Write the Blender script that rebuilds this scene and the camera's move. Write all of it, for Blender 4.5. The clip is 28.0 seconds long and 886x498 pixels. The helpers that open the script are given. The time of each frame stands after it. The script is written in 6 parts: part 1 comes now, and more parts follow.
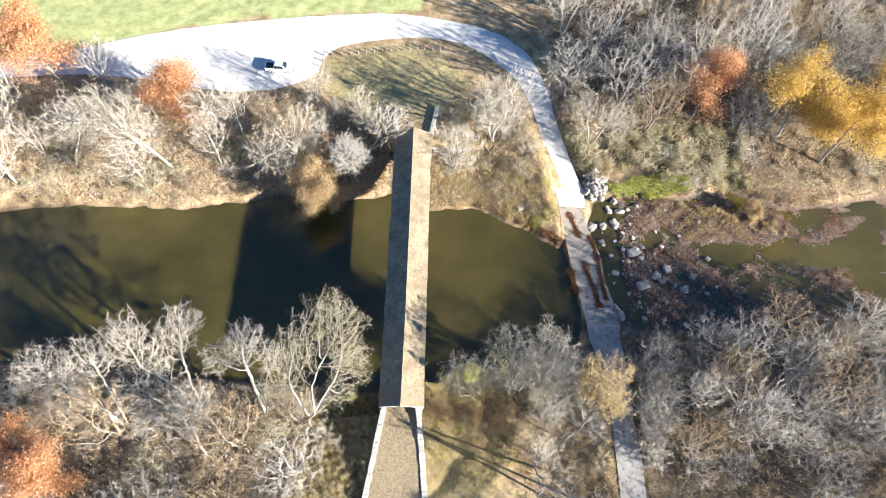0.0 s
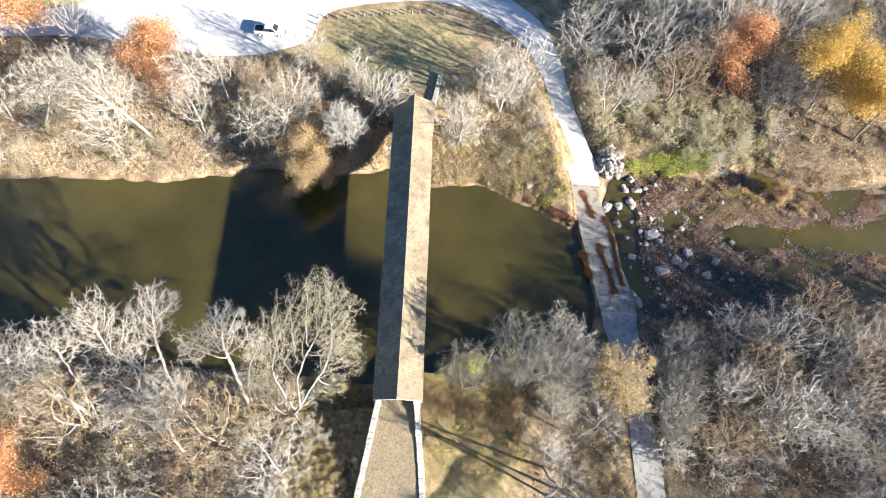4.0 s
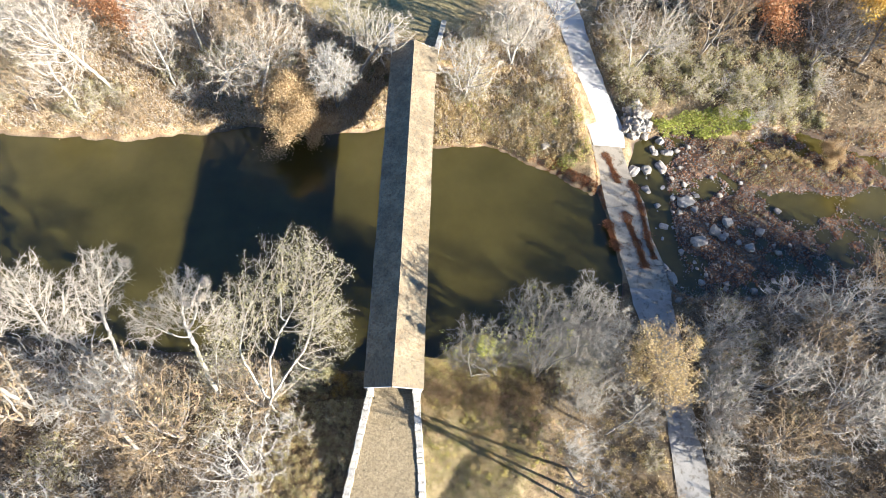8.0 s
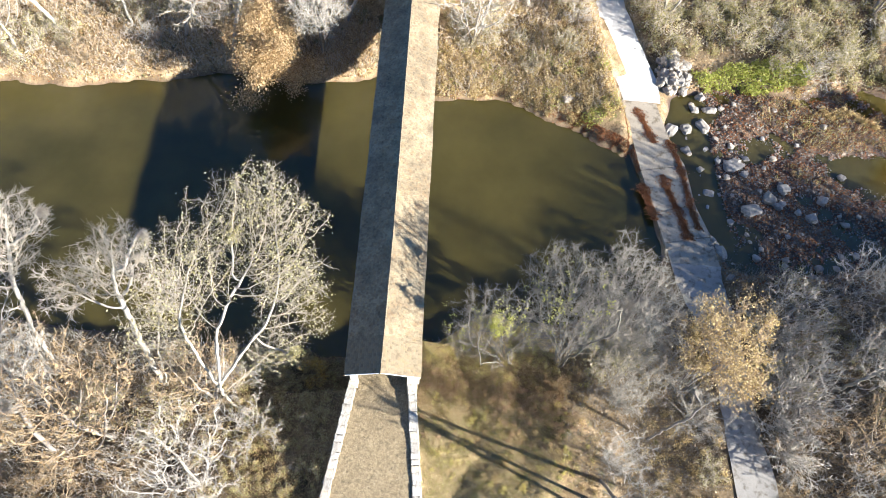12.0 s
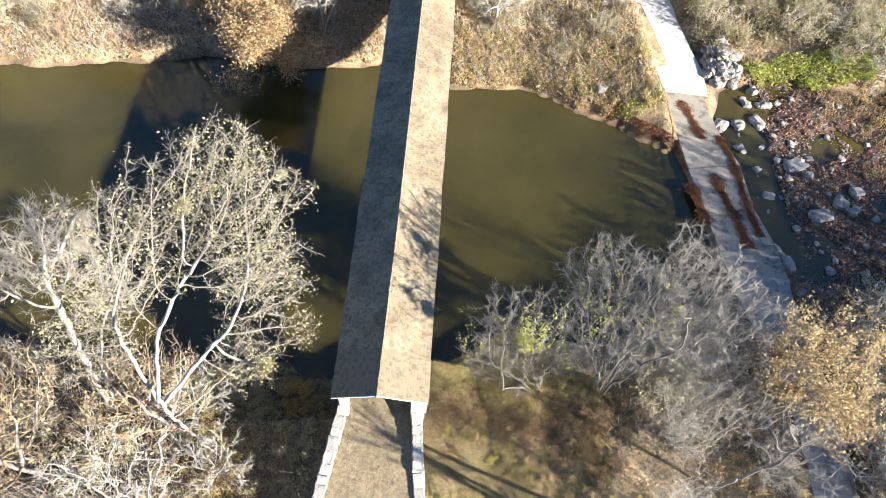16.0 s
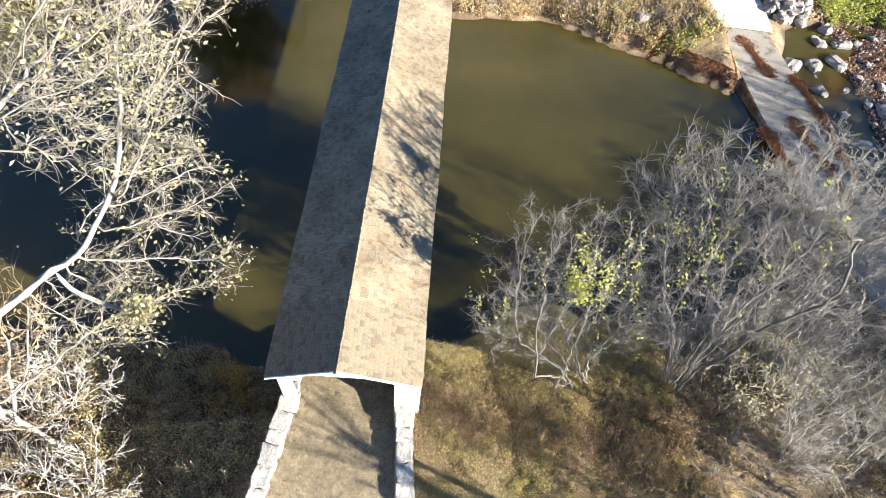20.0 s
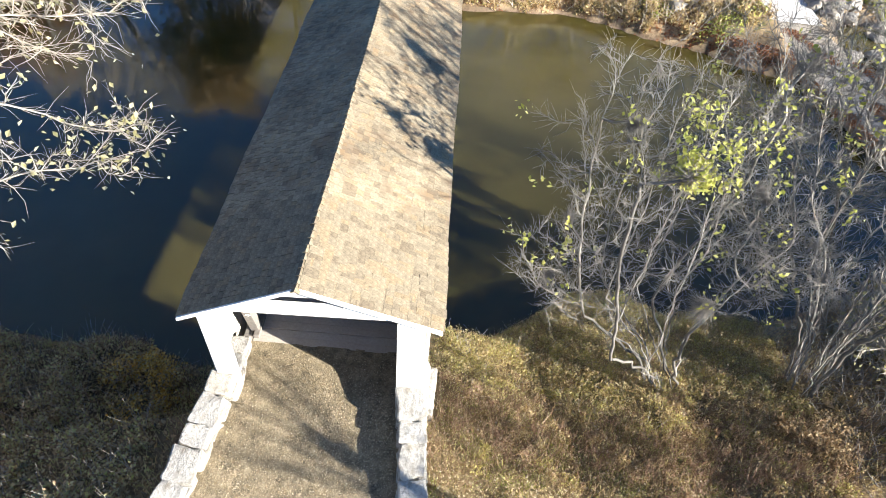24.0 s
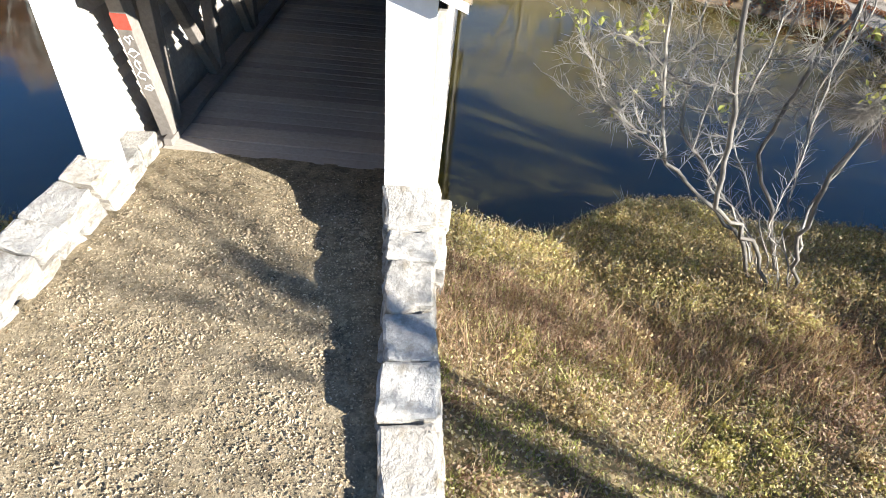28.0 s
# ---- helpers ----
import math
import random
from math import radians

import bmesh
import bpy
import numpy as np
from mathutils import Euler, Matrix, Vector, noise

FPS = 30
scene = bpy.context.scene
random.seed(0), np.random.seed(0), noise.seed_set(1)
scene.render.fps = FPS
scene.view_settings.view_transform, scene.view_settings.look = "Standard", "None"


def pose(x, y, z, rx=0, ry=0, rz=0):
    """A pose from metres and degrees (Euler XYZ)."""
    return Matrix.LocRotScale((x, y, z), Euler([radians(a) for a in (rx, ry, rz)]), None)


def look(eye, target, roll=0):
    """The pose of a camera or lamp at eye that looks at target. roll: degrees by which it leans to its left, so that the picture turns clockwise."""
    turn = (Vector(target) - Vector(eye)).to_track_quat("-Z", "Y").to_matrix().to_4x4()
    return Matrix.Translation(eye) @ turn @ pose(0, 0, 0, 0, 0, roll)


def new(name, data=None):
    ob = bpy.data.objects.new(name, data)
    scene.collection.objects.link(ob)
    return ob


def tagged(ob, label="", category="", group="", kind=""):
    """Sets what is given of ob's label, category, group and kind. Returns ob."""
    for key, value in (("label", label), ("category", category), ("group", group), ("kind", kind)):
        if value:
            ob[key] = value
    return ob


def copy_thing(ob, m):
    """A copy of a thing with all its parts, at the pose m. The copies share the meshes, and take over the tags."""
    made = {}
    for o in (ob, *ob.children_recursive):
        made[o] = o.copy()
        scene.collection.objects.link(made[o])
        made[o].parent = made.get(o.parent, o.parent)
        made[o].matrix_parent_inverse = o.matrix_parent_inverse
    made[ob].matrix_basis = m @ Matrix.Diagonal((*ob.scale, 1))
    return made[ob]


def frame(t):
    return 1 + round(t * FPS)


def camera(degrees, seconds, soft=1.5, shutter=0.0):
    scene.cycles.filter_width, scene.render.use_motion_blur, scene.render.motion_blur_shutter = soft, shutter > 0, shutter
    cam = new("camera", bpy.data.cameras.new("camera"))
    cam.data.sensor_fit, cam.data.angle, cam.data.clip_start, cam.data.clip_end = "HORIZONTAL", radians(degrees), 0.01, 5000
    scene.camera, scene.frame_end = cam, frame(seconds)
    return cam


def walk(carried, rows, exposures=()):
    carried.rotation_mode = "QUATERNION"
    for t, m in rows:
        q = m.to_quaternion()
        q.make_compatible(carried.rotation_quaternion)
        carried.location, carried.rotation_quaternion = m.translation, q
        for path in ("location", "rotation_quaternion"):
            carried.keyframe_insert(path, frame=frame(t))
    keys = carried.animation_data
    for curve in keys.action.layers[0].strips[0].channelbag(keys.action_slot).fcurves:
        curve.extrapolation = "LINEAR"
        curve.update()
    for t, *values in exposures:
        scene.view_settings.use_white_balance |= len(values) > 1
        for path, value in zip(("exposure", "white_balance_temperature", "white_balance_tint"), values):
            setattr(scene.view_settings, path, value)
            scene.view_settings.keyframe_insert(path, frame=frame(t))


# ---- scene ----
cam = camera(71.1, 28.0, soft=0.8)
PATH = [
    (0, (0.948, -23.053, 92.734), (1.041, -22.084, 90.987), 7.1),
    (0.5, (0.846, -22.558, 92.347), (0.938, -21.596, 90.596), 7.1),
    (1, (1.262, -21.908, 91.753), (1.349, -20.956, 89.997), 6.9),
    (1.5, (1.415, -21.504, 91.053), (1.501, -20.557, 89.294), 6.9),
    (2, (1.516, -21.098, 90.081), (1.604, -20.155, 88.319), 7.1),
    (2.5, (1.785, -20.83, 89.209), (1.868, -19.891, 87.445), 6.9),
    (3, (1.635, -20.508, 87.85), (1.719, -19.572, 86.085), 7.3),
    (3.5, (1.204, -20.112, 86.246), (1.294, -19.178, 84.479), 7.7),
    (4, (1.163, -19.991, 84.388), (1.256, -19.057, 82.622), 7.9),
    (4.5, (1.196, -19.636, 82.829), (1.294, -18.709, 81.059), 8.1),
    (6.5, (1.284, -18.384, 76.102), (1.378, -17.455, 74.334), 8.1),
    (7, (1.119, -18.225, 74.361), (1.217, -17.296, 72.592), 8.3),
    (7.5, (1.255, -17.846, 72.484), (1.352, -16.92, 70.714), 8.2),
    (8, (1.508, -17.693, 70.566), (1.6, -16.762, 68.798), 7.9),
    (8.5, (1.51, -17.295, 68.564), (1.608, -16.371, 66.792), 8.2),
    (9, (1.623, -17.081, 66.457), (1.711, -16.15, 64.689), 8.4),
    (9.5, (1.656, -16.737, 64.435), (1.742, -15.801, 62.67), 8.4),
    (10, (1.787, -16.64, 62.715), (1.872, -15.702, 60.95), 8.3),
    (10.5, (1.834, -16.244, 61.015), (1.922, -15.315, 59.246), 8.4),
    (11, (1.688, -15.973, 59.385), (1.783, -15.046, 57.616), 8.9),
    (11.5, (2.044, -15.796, 57.283), (2.135, -14.866, 55.515), 8.6),
    (13.5, (2.045, -14.499, 51.469), (2.141, -13.413, 49.792), 7.4),
    (14, (2.365, -14.213, 50.055), (2.434, -13.128, 48.376), 6.7),
    (14.5, (2.425, -13.931, 48.795), (2.484, -12.854, 47.111), 7.2),
    (15, (2.461, -13.43, 47.649), (2.515, -12.368, 45.955), 6.7),
    (15.5, (2.528, -13.072, 45.858), (2.574, -12.009, 44.164), 6.9),
    (16, (2.395, -13.065, 44.408), (2.445, -12.003, 42.714), 6.8),
    (16.5, (2.555, -12.716, 42.899), (2.596, -11.627, 41.221), 6.5),
    (17, (2.337, -12.564, 41.285), (2.377, -11.409, 39.653), 6.4),
    (17.5, (2.572, -12.098, 39.542), (2.611, -10.942, 37.91), 6.2),
    (18, (2.522, -12.024, 37.815), (2.562, -10.863, 36.187), 6.1),
    (18.5, (2.49, -11.68, 36.061), (2.53, -10.516, 34.434), 6.2),
    (19, (2.746, -11.265, 34.346), (2.787, -10.118, 32.708), 6.0),
    (19.5, (2.58, -10.722, 31.288), (2.641, -9.566, 29.657), 7.0),
    (20, (2.902, -10.014, 28.093), (2.958, -8.852, 26.466), 7.3),
    (20.5, (2.757, -9.757, 26.667), (2.822, -8.609, 25.03), 7.8),
    (22.5, (3.127, -9.31, 20.257), (3.169, -7.968, 18.775), 6.1),
    (23, (3.188, -9.207, 18.727), (3.222, -7.856, 17.252), 5.9),
    (23.5, (3.127, -8.962, 17.551), (3.149, -7.615, 16.072), 5.6),
    (24, (2.819, -9.06, 16.086), (2.851, -7.644, 14.673), 5.8),
    (24.5, (2.86, -9.163, 14.781), (2.888, -7.704, 13.414), 5.2),
    (25, (2.84, -9.045, 13.446), (2.886, -7.534, 12.136), 5.2),
    (25.5, (3.059, -8.964, 12.151), (3.08, -7.408, 10.894), 5.0),
    (26, (3.077, -8.759, 10.887), (3.07, -7.201, 9.632), 5.1),
    (26.5, (2.929, -8.578, 9.771), (2.921, -7.021, 8.515), 5.2),
    (27, (2.926, -8.448, 8.825), (2.926, -6.885, 7.578), 5.2),
    (27.5, (3.036, -8.362, 7.961), (3.035, -6.795, 6.718), 5.1),
    (28, (3.172, -8.243, 6.776), (3.174, -6.679, 5.529), 5.4),
]
walk(cam, [(t, look(eye, target, roll)) for t, eye, target, roll in PATH], [(0.0, 2.22, 6250, 10), (18.0, 2.14, 6200, 10), (28.0, 2.12, 6080, 10)])

# ---- light ----
SUN = Vector((2.7, -1.32, 1.0)).normalized()
world = bpy.data.worlds.new("sky")
scene.world = world
world.use_nodes = True
sky = world.node_tree.nodes.new("ShaderNodeTexSky")
sky.sky_type, sky.sun_disc = "NISHITA", False
sky.ozone_density, sky.dust_density = 7.0, 0.1
sky.sun_elevation, sky.sun_rotation = math.asin(SUN.z), math.atan2(SUN.x, SUN.y)
world.node_tree.links.new(sky.outputs[0], world.node_tree.nodes["Background"].inputs[0])
world.node_tree.nodes["Background"].inputs[1].default_value = 0.052
sun = new("sun", bpy.data.lights.new("sun", "SUN"))
sun.data.energy, sun.data.angle, sun.data.color = 5.0, radians(0.6), (1.0, 0.94, 0.84)
sun.matrix_world = look(SUN * 200, (0, 0, 0))

# ---- materials ----
def nodes_of(name):
    m = bpy.data.materials.new(name)
    m.use_nodes = True
    t = m.node_tree
    return m, t, t.nodes["Principled BSDF"]


def add(t, kind, **inputs):
    n = t.nodes.new(kind)
    for key, value in inputs.items():
        n.inputs[key.replace("_", " ")].default_value = value
    return n


def noise_at(t, coords, scale, detail=4.0, rough=0.6):
    n = add(t, "ShaderNodeTexNoise", Scale=scale, Detail=detail, Roughness=rough)
    t.links.new(coords, n.inputs["Vector"])
    return n.outputs["Fac"]


def ramp(t, fac, stops):
    n = t.nodes.new("ShaderNodeValToRGB")
    while len(n.color_ramp.elements) < len(stops):
        n.color_ramp.elements.new(0.5)
    for e, (p, c) in zip(n.color_ramp.elements, stops):
        e.position, e.color = p, (*c, 1)
    t.links.new(fac, n.inputs[0])
    return n.outputs[0]


def blend(t, fac, a, b, how="MIX"):
    n = t.nodes.new("ShaderNodeMix")
    n.data_type, n.blend_type = "RGBA", how
    for value, slot in ((fac, 0), (a, 6), (b, 7)):
        if isinstance(value, (int, float)):
            n.inputs[slot].default_value = value
        elif isinstance(value, tuple):
            n.inputs[slot].default_value = (*value, 1)
        else:
            t.links.new(value, n.inputs[slot])
    return n.outputs[2]


def bump(t, bsdf, fac, strength, distance):
    b = add(t, "ShaderNodeBump", Strength=strength, Distance=distance)
    t.links.new(fac, b.inputs["Height"])
    t.links.new(b.outputs[0], bsdf.inputs["Normal"])


def surface(name, dark, light, scale, fine, rough=0.85, relief=0.3, depth=0.02, spread=(0.3, 0.7), vary=None, stain=None):
    """A matt surface: large patches, fine grain, relief; vary: 'object' or 'island' shifts each piece; stain: a third colour."""
    m, t, b = nodes_of(name)
    co = t.nodes.new("ShaderNodeNewGeometry").outputs["Position"] if vary != "object" else t.nodes.new("ShaderNodeTexCoord").outputs["Object"]
    big, small = noise_at(t, co, scale), noise_at(t, co, fine, 6.0, 0.7)
    mixed = add(t, "ShaderNodeMath")
    mixed.operation = "ADD"
    half = add(t, "ShaderNodeMath")
    half.operation = "MULTIPLY"
    half.inputs[1].default_value = 0.5
    t.links.new(big, mixed.inputs[0])
    t.links.new(small, mixed.inputs[1])
    t.links.new(mixed.outputs[0], half.inputs[0])
    col = ramp(t, half.outputs[0], [(spread[0], dark), (spread[1], light)])
    if stain:
        s = ramp(t, noise_at(t, co, scale * 2.7, 5.0), [(0.52, (0, 0, 0)), (0.66, (1, 1, 1))])
        col = blend(t, s, col, stain)
    if vary:
        rnd = t.nodes.new("ShaderNodeObjectInfo").outputs["Random"] if vary == "object" else t.nodes.new("ShaderNodeNewGeometry").outputs["Random Per Island"]
        tints = [(0.0, (0.66, 0.63, 0.59)), (0.5, (0.95, 0.93, 0.90)), (1.0, (1.0, 0.90, 0.76))]
        if name.startswith("cedar"):
            tints = [(0.0, (0.62, 0.56, 0.50)), (0.3, (0.86, 0.82, 0.76)), (0.65, (1.0, 0.96, 0.88)), (1.0, (1.0, 0.86, 0.68))]
        tint = ramp(t, rnd, tints)
        col = blend(t, 0.85, col, tint, "MULTIPLY")
    t.links.new(col, b.inputs["Base Color"])
    b.inputs["Roughness"].default_value = rough
    b.inputs["Specular IOR Level"].default_value = 0.25
    bump(t, b, small, relief, depth)
    return m


def leaves_of(name, stops, rough=0.7):
    m, t, b = nodes_of(name)
    geo = t.nodes.new("ShaderNodeNewGeometry")
    patchy = ramp(t, noise_at(t, geo.outputs["Position"], 0.7, 4.0, 0.7), [(0.32, (0.70, 0.66, 0.60)), (0.48, (0.97, 0.96, 0.93)), (0.68, (1.0, 1.0, 1.0))])
    col = blend(t, 0.9, ramp(t, geo.outputs["Random Per Island"], stops), patchy, "MULTIPLY")
    t.links.new(col, b.inputs["Base Color"])
    b.inputs["Roughness"].default_value = rough
    b.inputs["Specular IOR Level"].default_value = 0.3
    glow = add(t, "ShaderNodeBsdfTranslucent")
    t.links.new(col, glow.inputs["Color"])
    mix = add(t, "ShaderNodeMixShader", Fac=0.42)
    t.links.new(b.outputs[0], mix.inputs[1])
    t.links.new(glow.outputs[0], mix.inputs[2])
    t.links.new(mix.outputs[0], t.nodes["Material Output"].inputs["Surface"])
    return m


def water_material():
    m, t, b = nodes_of("river_water")
    co = t.nodes.new("ShaderNodeNewGeometry").outputs["Position"]
    col = ramp(t, noise_at(t, co, 0.05, 5.0), [(0.35, (0.045, 0.037, 0.008)), (0.55, (0.070, 0.057, 0.014)), (0.75, (0.096, 0.077, 0.022))])
    t.links.new(col, b.inputs["Base Color"])
    b.inputs["Roughness"].default_value = 0.06
    b.inputs["IOR"].default_value = 1.5
    # murky water: light spreads below the surface
    b.inputs["Subsurface Weight"].default_value = 1.0
    b.inputs["Subsurface Radius"].default_value = (1.0, 0.9, 0.6)
    b.inputs["Subsurface Scale"].default_value = 2.6
    bump(t, b, noise_at(t, co, 1.6, 3.0), 0.08, 0.03)
    return m


def ground_material():
    m, t, b = nodes_of("leaf_litter")
    co = t.nodes.new("ShaderNodeNewGeometry").outputs["Position"]
    mask = {}
    for key in ("grass", "mud", "field", "shade_litter"):
        a = t.nodes.new("ShaderNodeAttribute")
        a.attribute_name = key
        mask[key] = a.outputs["Fac"]
    cells = add(t, "ShaderNodeTexVoronoi", Scale=7.0)
    t.links.new(co, cells.inputs["Vector"])
    grain = noise_at(t, co, 9.0, 6.0, 0.75)
    patch = noise_at(t, co, 0.35, 6.0, 0.65)
    litter = ramp(t, patch, [(0.30, (0.16, 0.115, 0.07)), (0.48, (0.37, 0.28, 0.175)), (0.62, (0.54, 0.425, 0.28)), (0.78, (0.58, 0.41, 0.27))])
    leafy = ramp(t, cells.outputs["Color"], [(0.1, (0.40, 0.34, 0.27)), (0.5, (0.80, 0.75, 0.66)), (0.9, (1.0, 0.92, 0.78))])
    litter = blend(t, 0.8, litter, leafy, "MULTIPLY")
    moss = ramp(t, noise_at(t, co, 0.8, 5.0), [(0.56, (0, 0, 0)), (0.70, (1, 1, 1))])
    litter = blend(t, moss, litter, (0.13, 0.13, 0.045))
    grass = ramp(t, noise_at(t, co, 1.4, 7.0, 0.7), [(0.32, (0.16, 0.13, 0.060)), (0.52, (0.31, 0.255, 0.125)), (0.72, (0.42, 0.345, 0.19))])
    field = ramp(t, noise_at(t, co, 0.5, 7.0, 0.7), [(0.32, (0.21, 0.24, 0.09)), (0.55, (0.35, 0.37, 0.16)), (0.75, (0.47, 0.43, 0.23))])
    mud = ramp(t, noise_at(t, co, 0.9, 7.0, 0.7), [(0.30, (0.045, 0.033, 0.026)), (0.52, (0.10, 0.072, 0.055)), (0.72, (0.21, 0.15, 0.11))])
    # litter with the shade under brush and trees put into its colour
    shade_litter = ramp(t, patch, [(0.30, (0.060, 0.046, 0.032)), (0.50, (0.135, 0.105, 0.070)), (0.70, (0.25, 0.195, 0.125))])
    shade_litter = blend(t, 0.7, shade_litter, leafy, "MULTIPLY")
    litter = blend(t, mask["shade_litter"], litter, shade_litter)
    col = blend(t, mask["grass"], litter, grass)
    col = blend(t, mask["field"], col, field)
    col = blend(t, mask["mud"], col, mud)
    t.links.new(col, b.inputs["Base Color"])
    b.inputs["Roughness"].default_value = 0.9
    b.inputs["Specular IOR Level"].default_value = 0.15
    bump(t, b, grain, 0.6, 0.05)
    return m


M_GROUND, M_WATER = ground_material(), water_material()
M_GRAVEL = surface("pale_gravel", (0.42, 0.40, 0.37), (0.60, 0.58, 0.54), 0.5, 14.0, relief=0.4)
M_APPROACH = surface("leafy_gravel", (0.10, 0.080, 0.050), (0.42, 0.335, 0.21), 3.6, 22.0, relief=1.0, depth=0.05, spread=(0.38, 0.63), stain=(0.22, 0.17, 0.095))
# gravel of the south track, toned down to carry the shade of the trees
M_SHADED_TRACK = surface("track_gravel", (0.22, 0.205, 0.185), (0.40, 0.38, 0.345), 0.5, 12.0, relief=0.4, stain=(0.17, 0.15, 0.12))
M_SLAB = surface("ford_concrete", (0.26, 0.22, 0.17), (0.44, 0.39, 0.31), 0.35, 6.0, relief=0.3, stain=(0.17, 0.14, 0.10))
M_SHINGLE = surface("cedar_shingle", (0.15, 0.125, 0.09), (0.37, 0.315, 0.22), 0.5, 14.0, relief=0.6, spread=(0.38, 0.62), vary="island", stain=(0.22, 0.17, 0.115))
M_SHINGLE_ONE = surface("cedar_shingle_single", (0.15, 0.125, 0.09), (0.37, 0.315, 0.22), 0.5, 14.0, relief=0.6, spread=(0.38, 0.62), vary="object", stain=(0.22, 0.17, 0.115))
M_WHITE = surface("white_paint", (0.70, 0.69, 0.66), (0.84, 0.83, 0.80), 0.6, 7.0, rough=0.6, relief=0.15)
M_TIMBER = surface("grey_timber", (0.12, 0.105, 0.09), (0.27, 0.24, 0.205), 0.8, 12.0, relief=0.4)
M_SIDING = surface("weathered_board", (0.26, 0.245, 0.22), (0.52, 0.50, 0.46), 0.9, 10.0, relief=0.4, vary="object")
M_DECK = surface("deck_plank", (0.34, 0.31, 0.285), (0.54, 0.50, 0.455), 0.7, 11.0, relief=0.4, vary="object")
M_STONE = surface("limestone", (0.32, 0.305, 0.275), (0.66, 0.64, 0.59), 0.9, 9.0, relief=1.0, depth=0.07, spread=(0.36, 0.64), vary="object", stain=(0.28, 0.25, 0.20))
M_ROCK = surface("river_stone", (0.20, 0.185, 0.165), (0.50, 0.475, 0.435), 0.8, 6.0, relief=0.7, depth=0.05, vary="object")
M_PEBBLE = surface("pebbles", (0.13, 0.115, 0.10), (0.42, 0.39, 0.35), 0.8, 6.0, relief=0.5, vary="island")
M_GRIT = surface("gravel_grit", (0.17, 0.135, 0.085), (0.64, 0.53, 0.36), 0.8, 9.0, relief=0.2, vary="island")
M_BARK = surface("pale_bark", (0.21, 0.19, 0.16), (0.45, 0.415, 0.36), 0.5, 4.0, relief=0.5)
M_DARKBARK = surface("grey_bark", (0.15, 0.13, 0.11), (0.34, 0.30, 0.26), 0.5, 4.0, relief=0.5)
M_TWIG = surface("pale_twig", (0.36, 0.325, 0.275), (0.62, 0.57, 0.50), 0.15, 2.0, relief=0.1, vary="island")
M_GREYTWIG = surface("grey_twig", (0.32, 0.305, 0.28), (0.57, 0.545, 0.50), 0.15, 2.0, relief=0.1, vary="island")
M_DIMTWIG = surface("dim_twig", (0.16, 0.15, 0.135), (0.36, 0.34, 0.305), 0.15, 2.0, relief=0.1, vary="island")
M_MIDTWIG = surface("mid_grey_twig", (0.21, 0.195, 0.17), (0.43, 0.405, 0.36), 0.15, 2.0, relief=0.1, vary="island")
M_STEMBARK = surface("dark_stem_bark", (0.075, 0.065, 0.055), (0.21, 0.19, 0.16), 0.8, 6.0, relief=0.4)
M_RIVERBARK = surface("river_tree_bark", (0.19, 0.17, 0.14), (0.40, 0.37, 0.315), 0.5, 4.0, relief=0.5)
M_RIVERTWIG = surface("river_tree_twig", (0.25, 0.22, 0.175), (0.47, 0.43, 0.35), 0.15, 2.0, relief=0.1, vary="island")
M_TANTWIG = surface("tan_twig", (0.27, 0.20, 0.125), (0.46, 0.36, 0.24), 0.15, 2.0, relief=0.1, vary="island")
M_ORANGE = leaves_of("orange_leaf", [(0.0, (0.38, 0.15, 0.06)), (0.5, (0.62, 0.32, 0.15)), (1.0, (0.76, 0.52, 0.32))])
M_GOLD = leaves_of("golden_leaf", [(0.0, (0.42, 0.24, 0.045)), (0.5, (0.66, 0.44, 0.10)), (1.0, (0.78, 0.60, 0.24))])
M_PALELEAF = leaves_of("pale_yellow_leaf", [(0.0, (0.22, 0.20, 0.08)), (0.5, (0.43, 0.385, 0.18)), (1.0, (0.54, 0.50, 0.30))])
M_GREENLEAF = leaves_of("yellow_green_leaf", [(0.0, (0.30, 0.32, 0.06)), (0.5, (0.52, 0.52, 0.12)), (1.0, (0.66, 0.62, 0.24))])
M_WEEDLEAF = leaves_of("yellow_weed_leaf", [(0.0, (0.345, 0.310, 0.092)), (0.5, (0.621, 0.552, 0.184)), (1.0, (0.782, 0.690, 0.345))])
M_TANLEAF = leaves_of("tan_leaf", [(0.0, (0.24, 0.155, 0.075)), (0.5, (0.48, 0.34, 0.18)), (1.0, (0.60, 0.48, 0.30))])
M_SAND = leaves_of("sandy_leaf", [(0.0, (0.27, 0.19, 0.075)), (0.5, (0.56, 0.43, 0.20)), (1.0, (0.68, 0.57, 0.34))])
M_FALLEN = leaves_of("fallen_leaf", [(0.0, (0.198, 0.132, 0.077)), (0.5, (0.462, 0.352, 0.220)), (0.85, (0.638, 0.539, 0.374)), (1.0, (0.748, 0.671, 0.528))])
M_REDLEAF = leaves_of("russet_leaf", [(0.0, (0.16, 0.055, 0.025)), (0.5, (0.30, 0.12, 0.05)), (1.0, (0.42, 0.22, 0.10))])
M_WEED = leaves_of("dry_weed", [(0.0, (0.268, 0.171, 0.098)), (0.35, (0.451, 0.329, 0.183)), (0.55, (0.634, 0.512, 0.268)), (0.8, (0.537, 0.549, 0.195)), (1.0, (0.781, 0.683, 0.403))])
M_REDWEED = leaves_of("russet_weed", [(0.0, (0.228, 0.132, 0.090)), (0.5, (0.468, 0.312, 0.204)), (1.0, (0.672, 0.516, 0.348))])
M_MOSS = leaves_of("bank_moss", [(0.0, (0.22, 0.25, 0.05)), (0.6, (0.44, 0.47, 0.11)), (1.0, (0.58, 0.56, 0.20))])
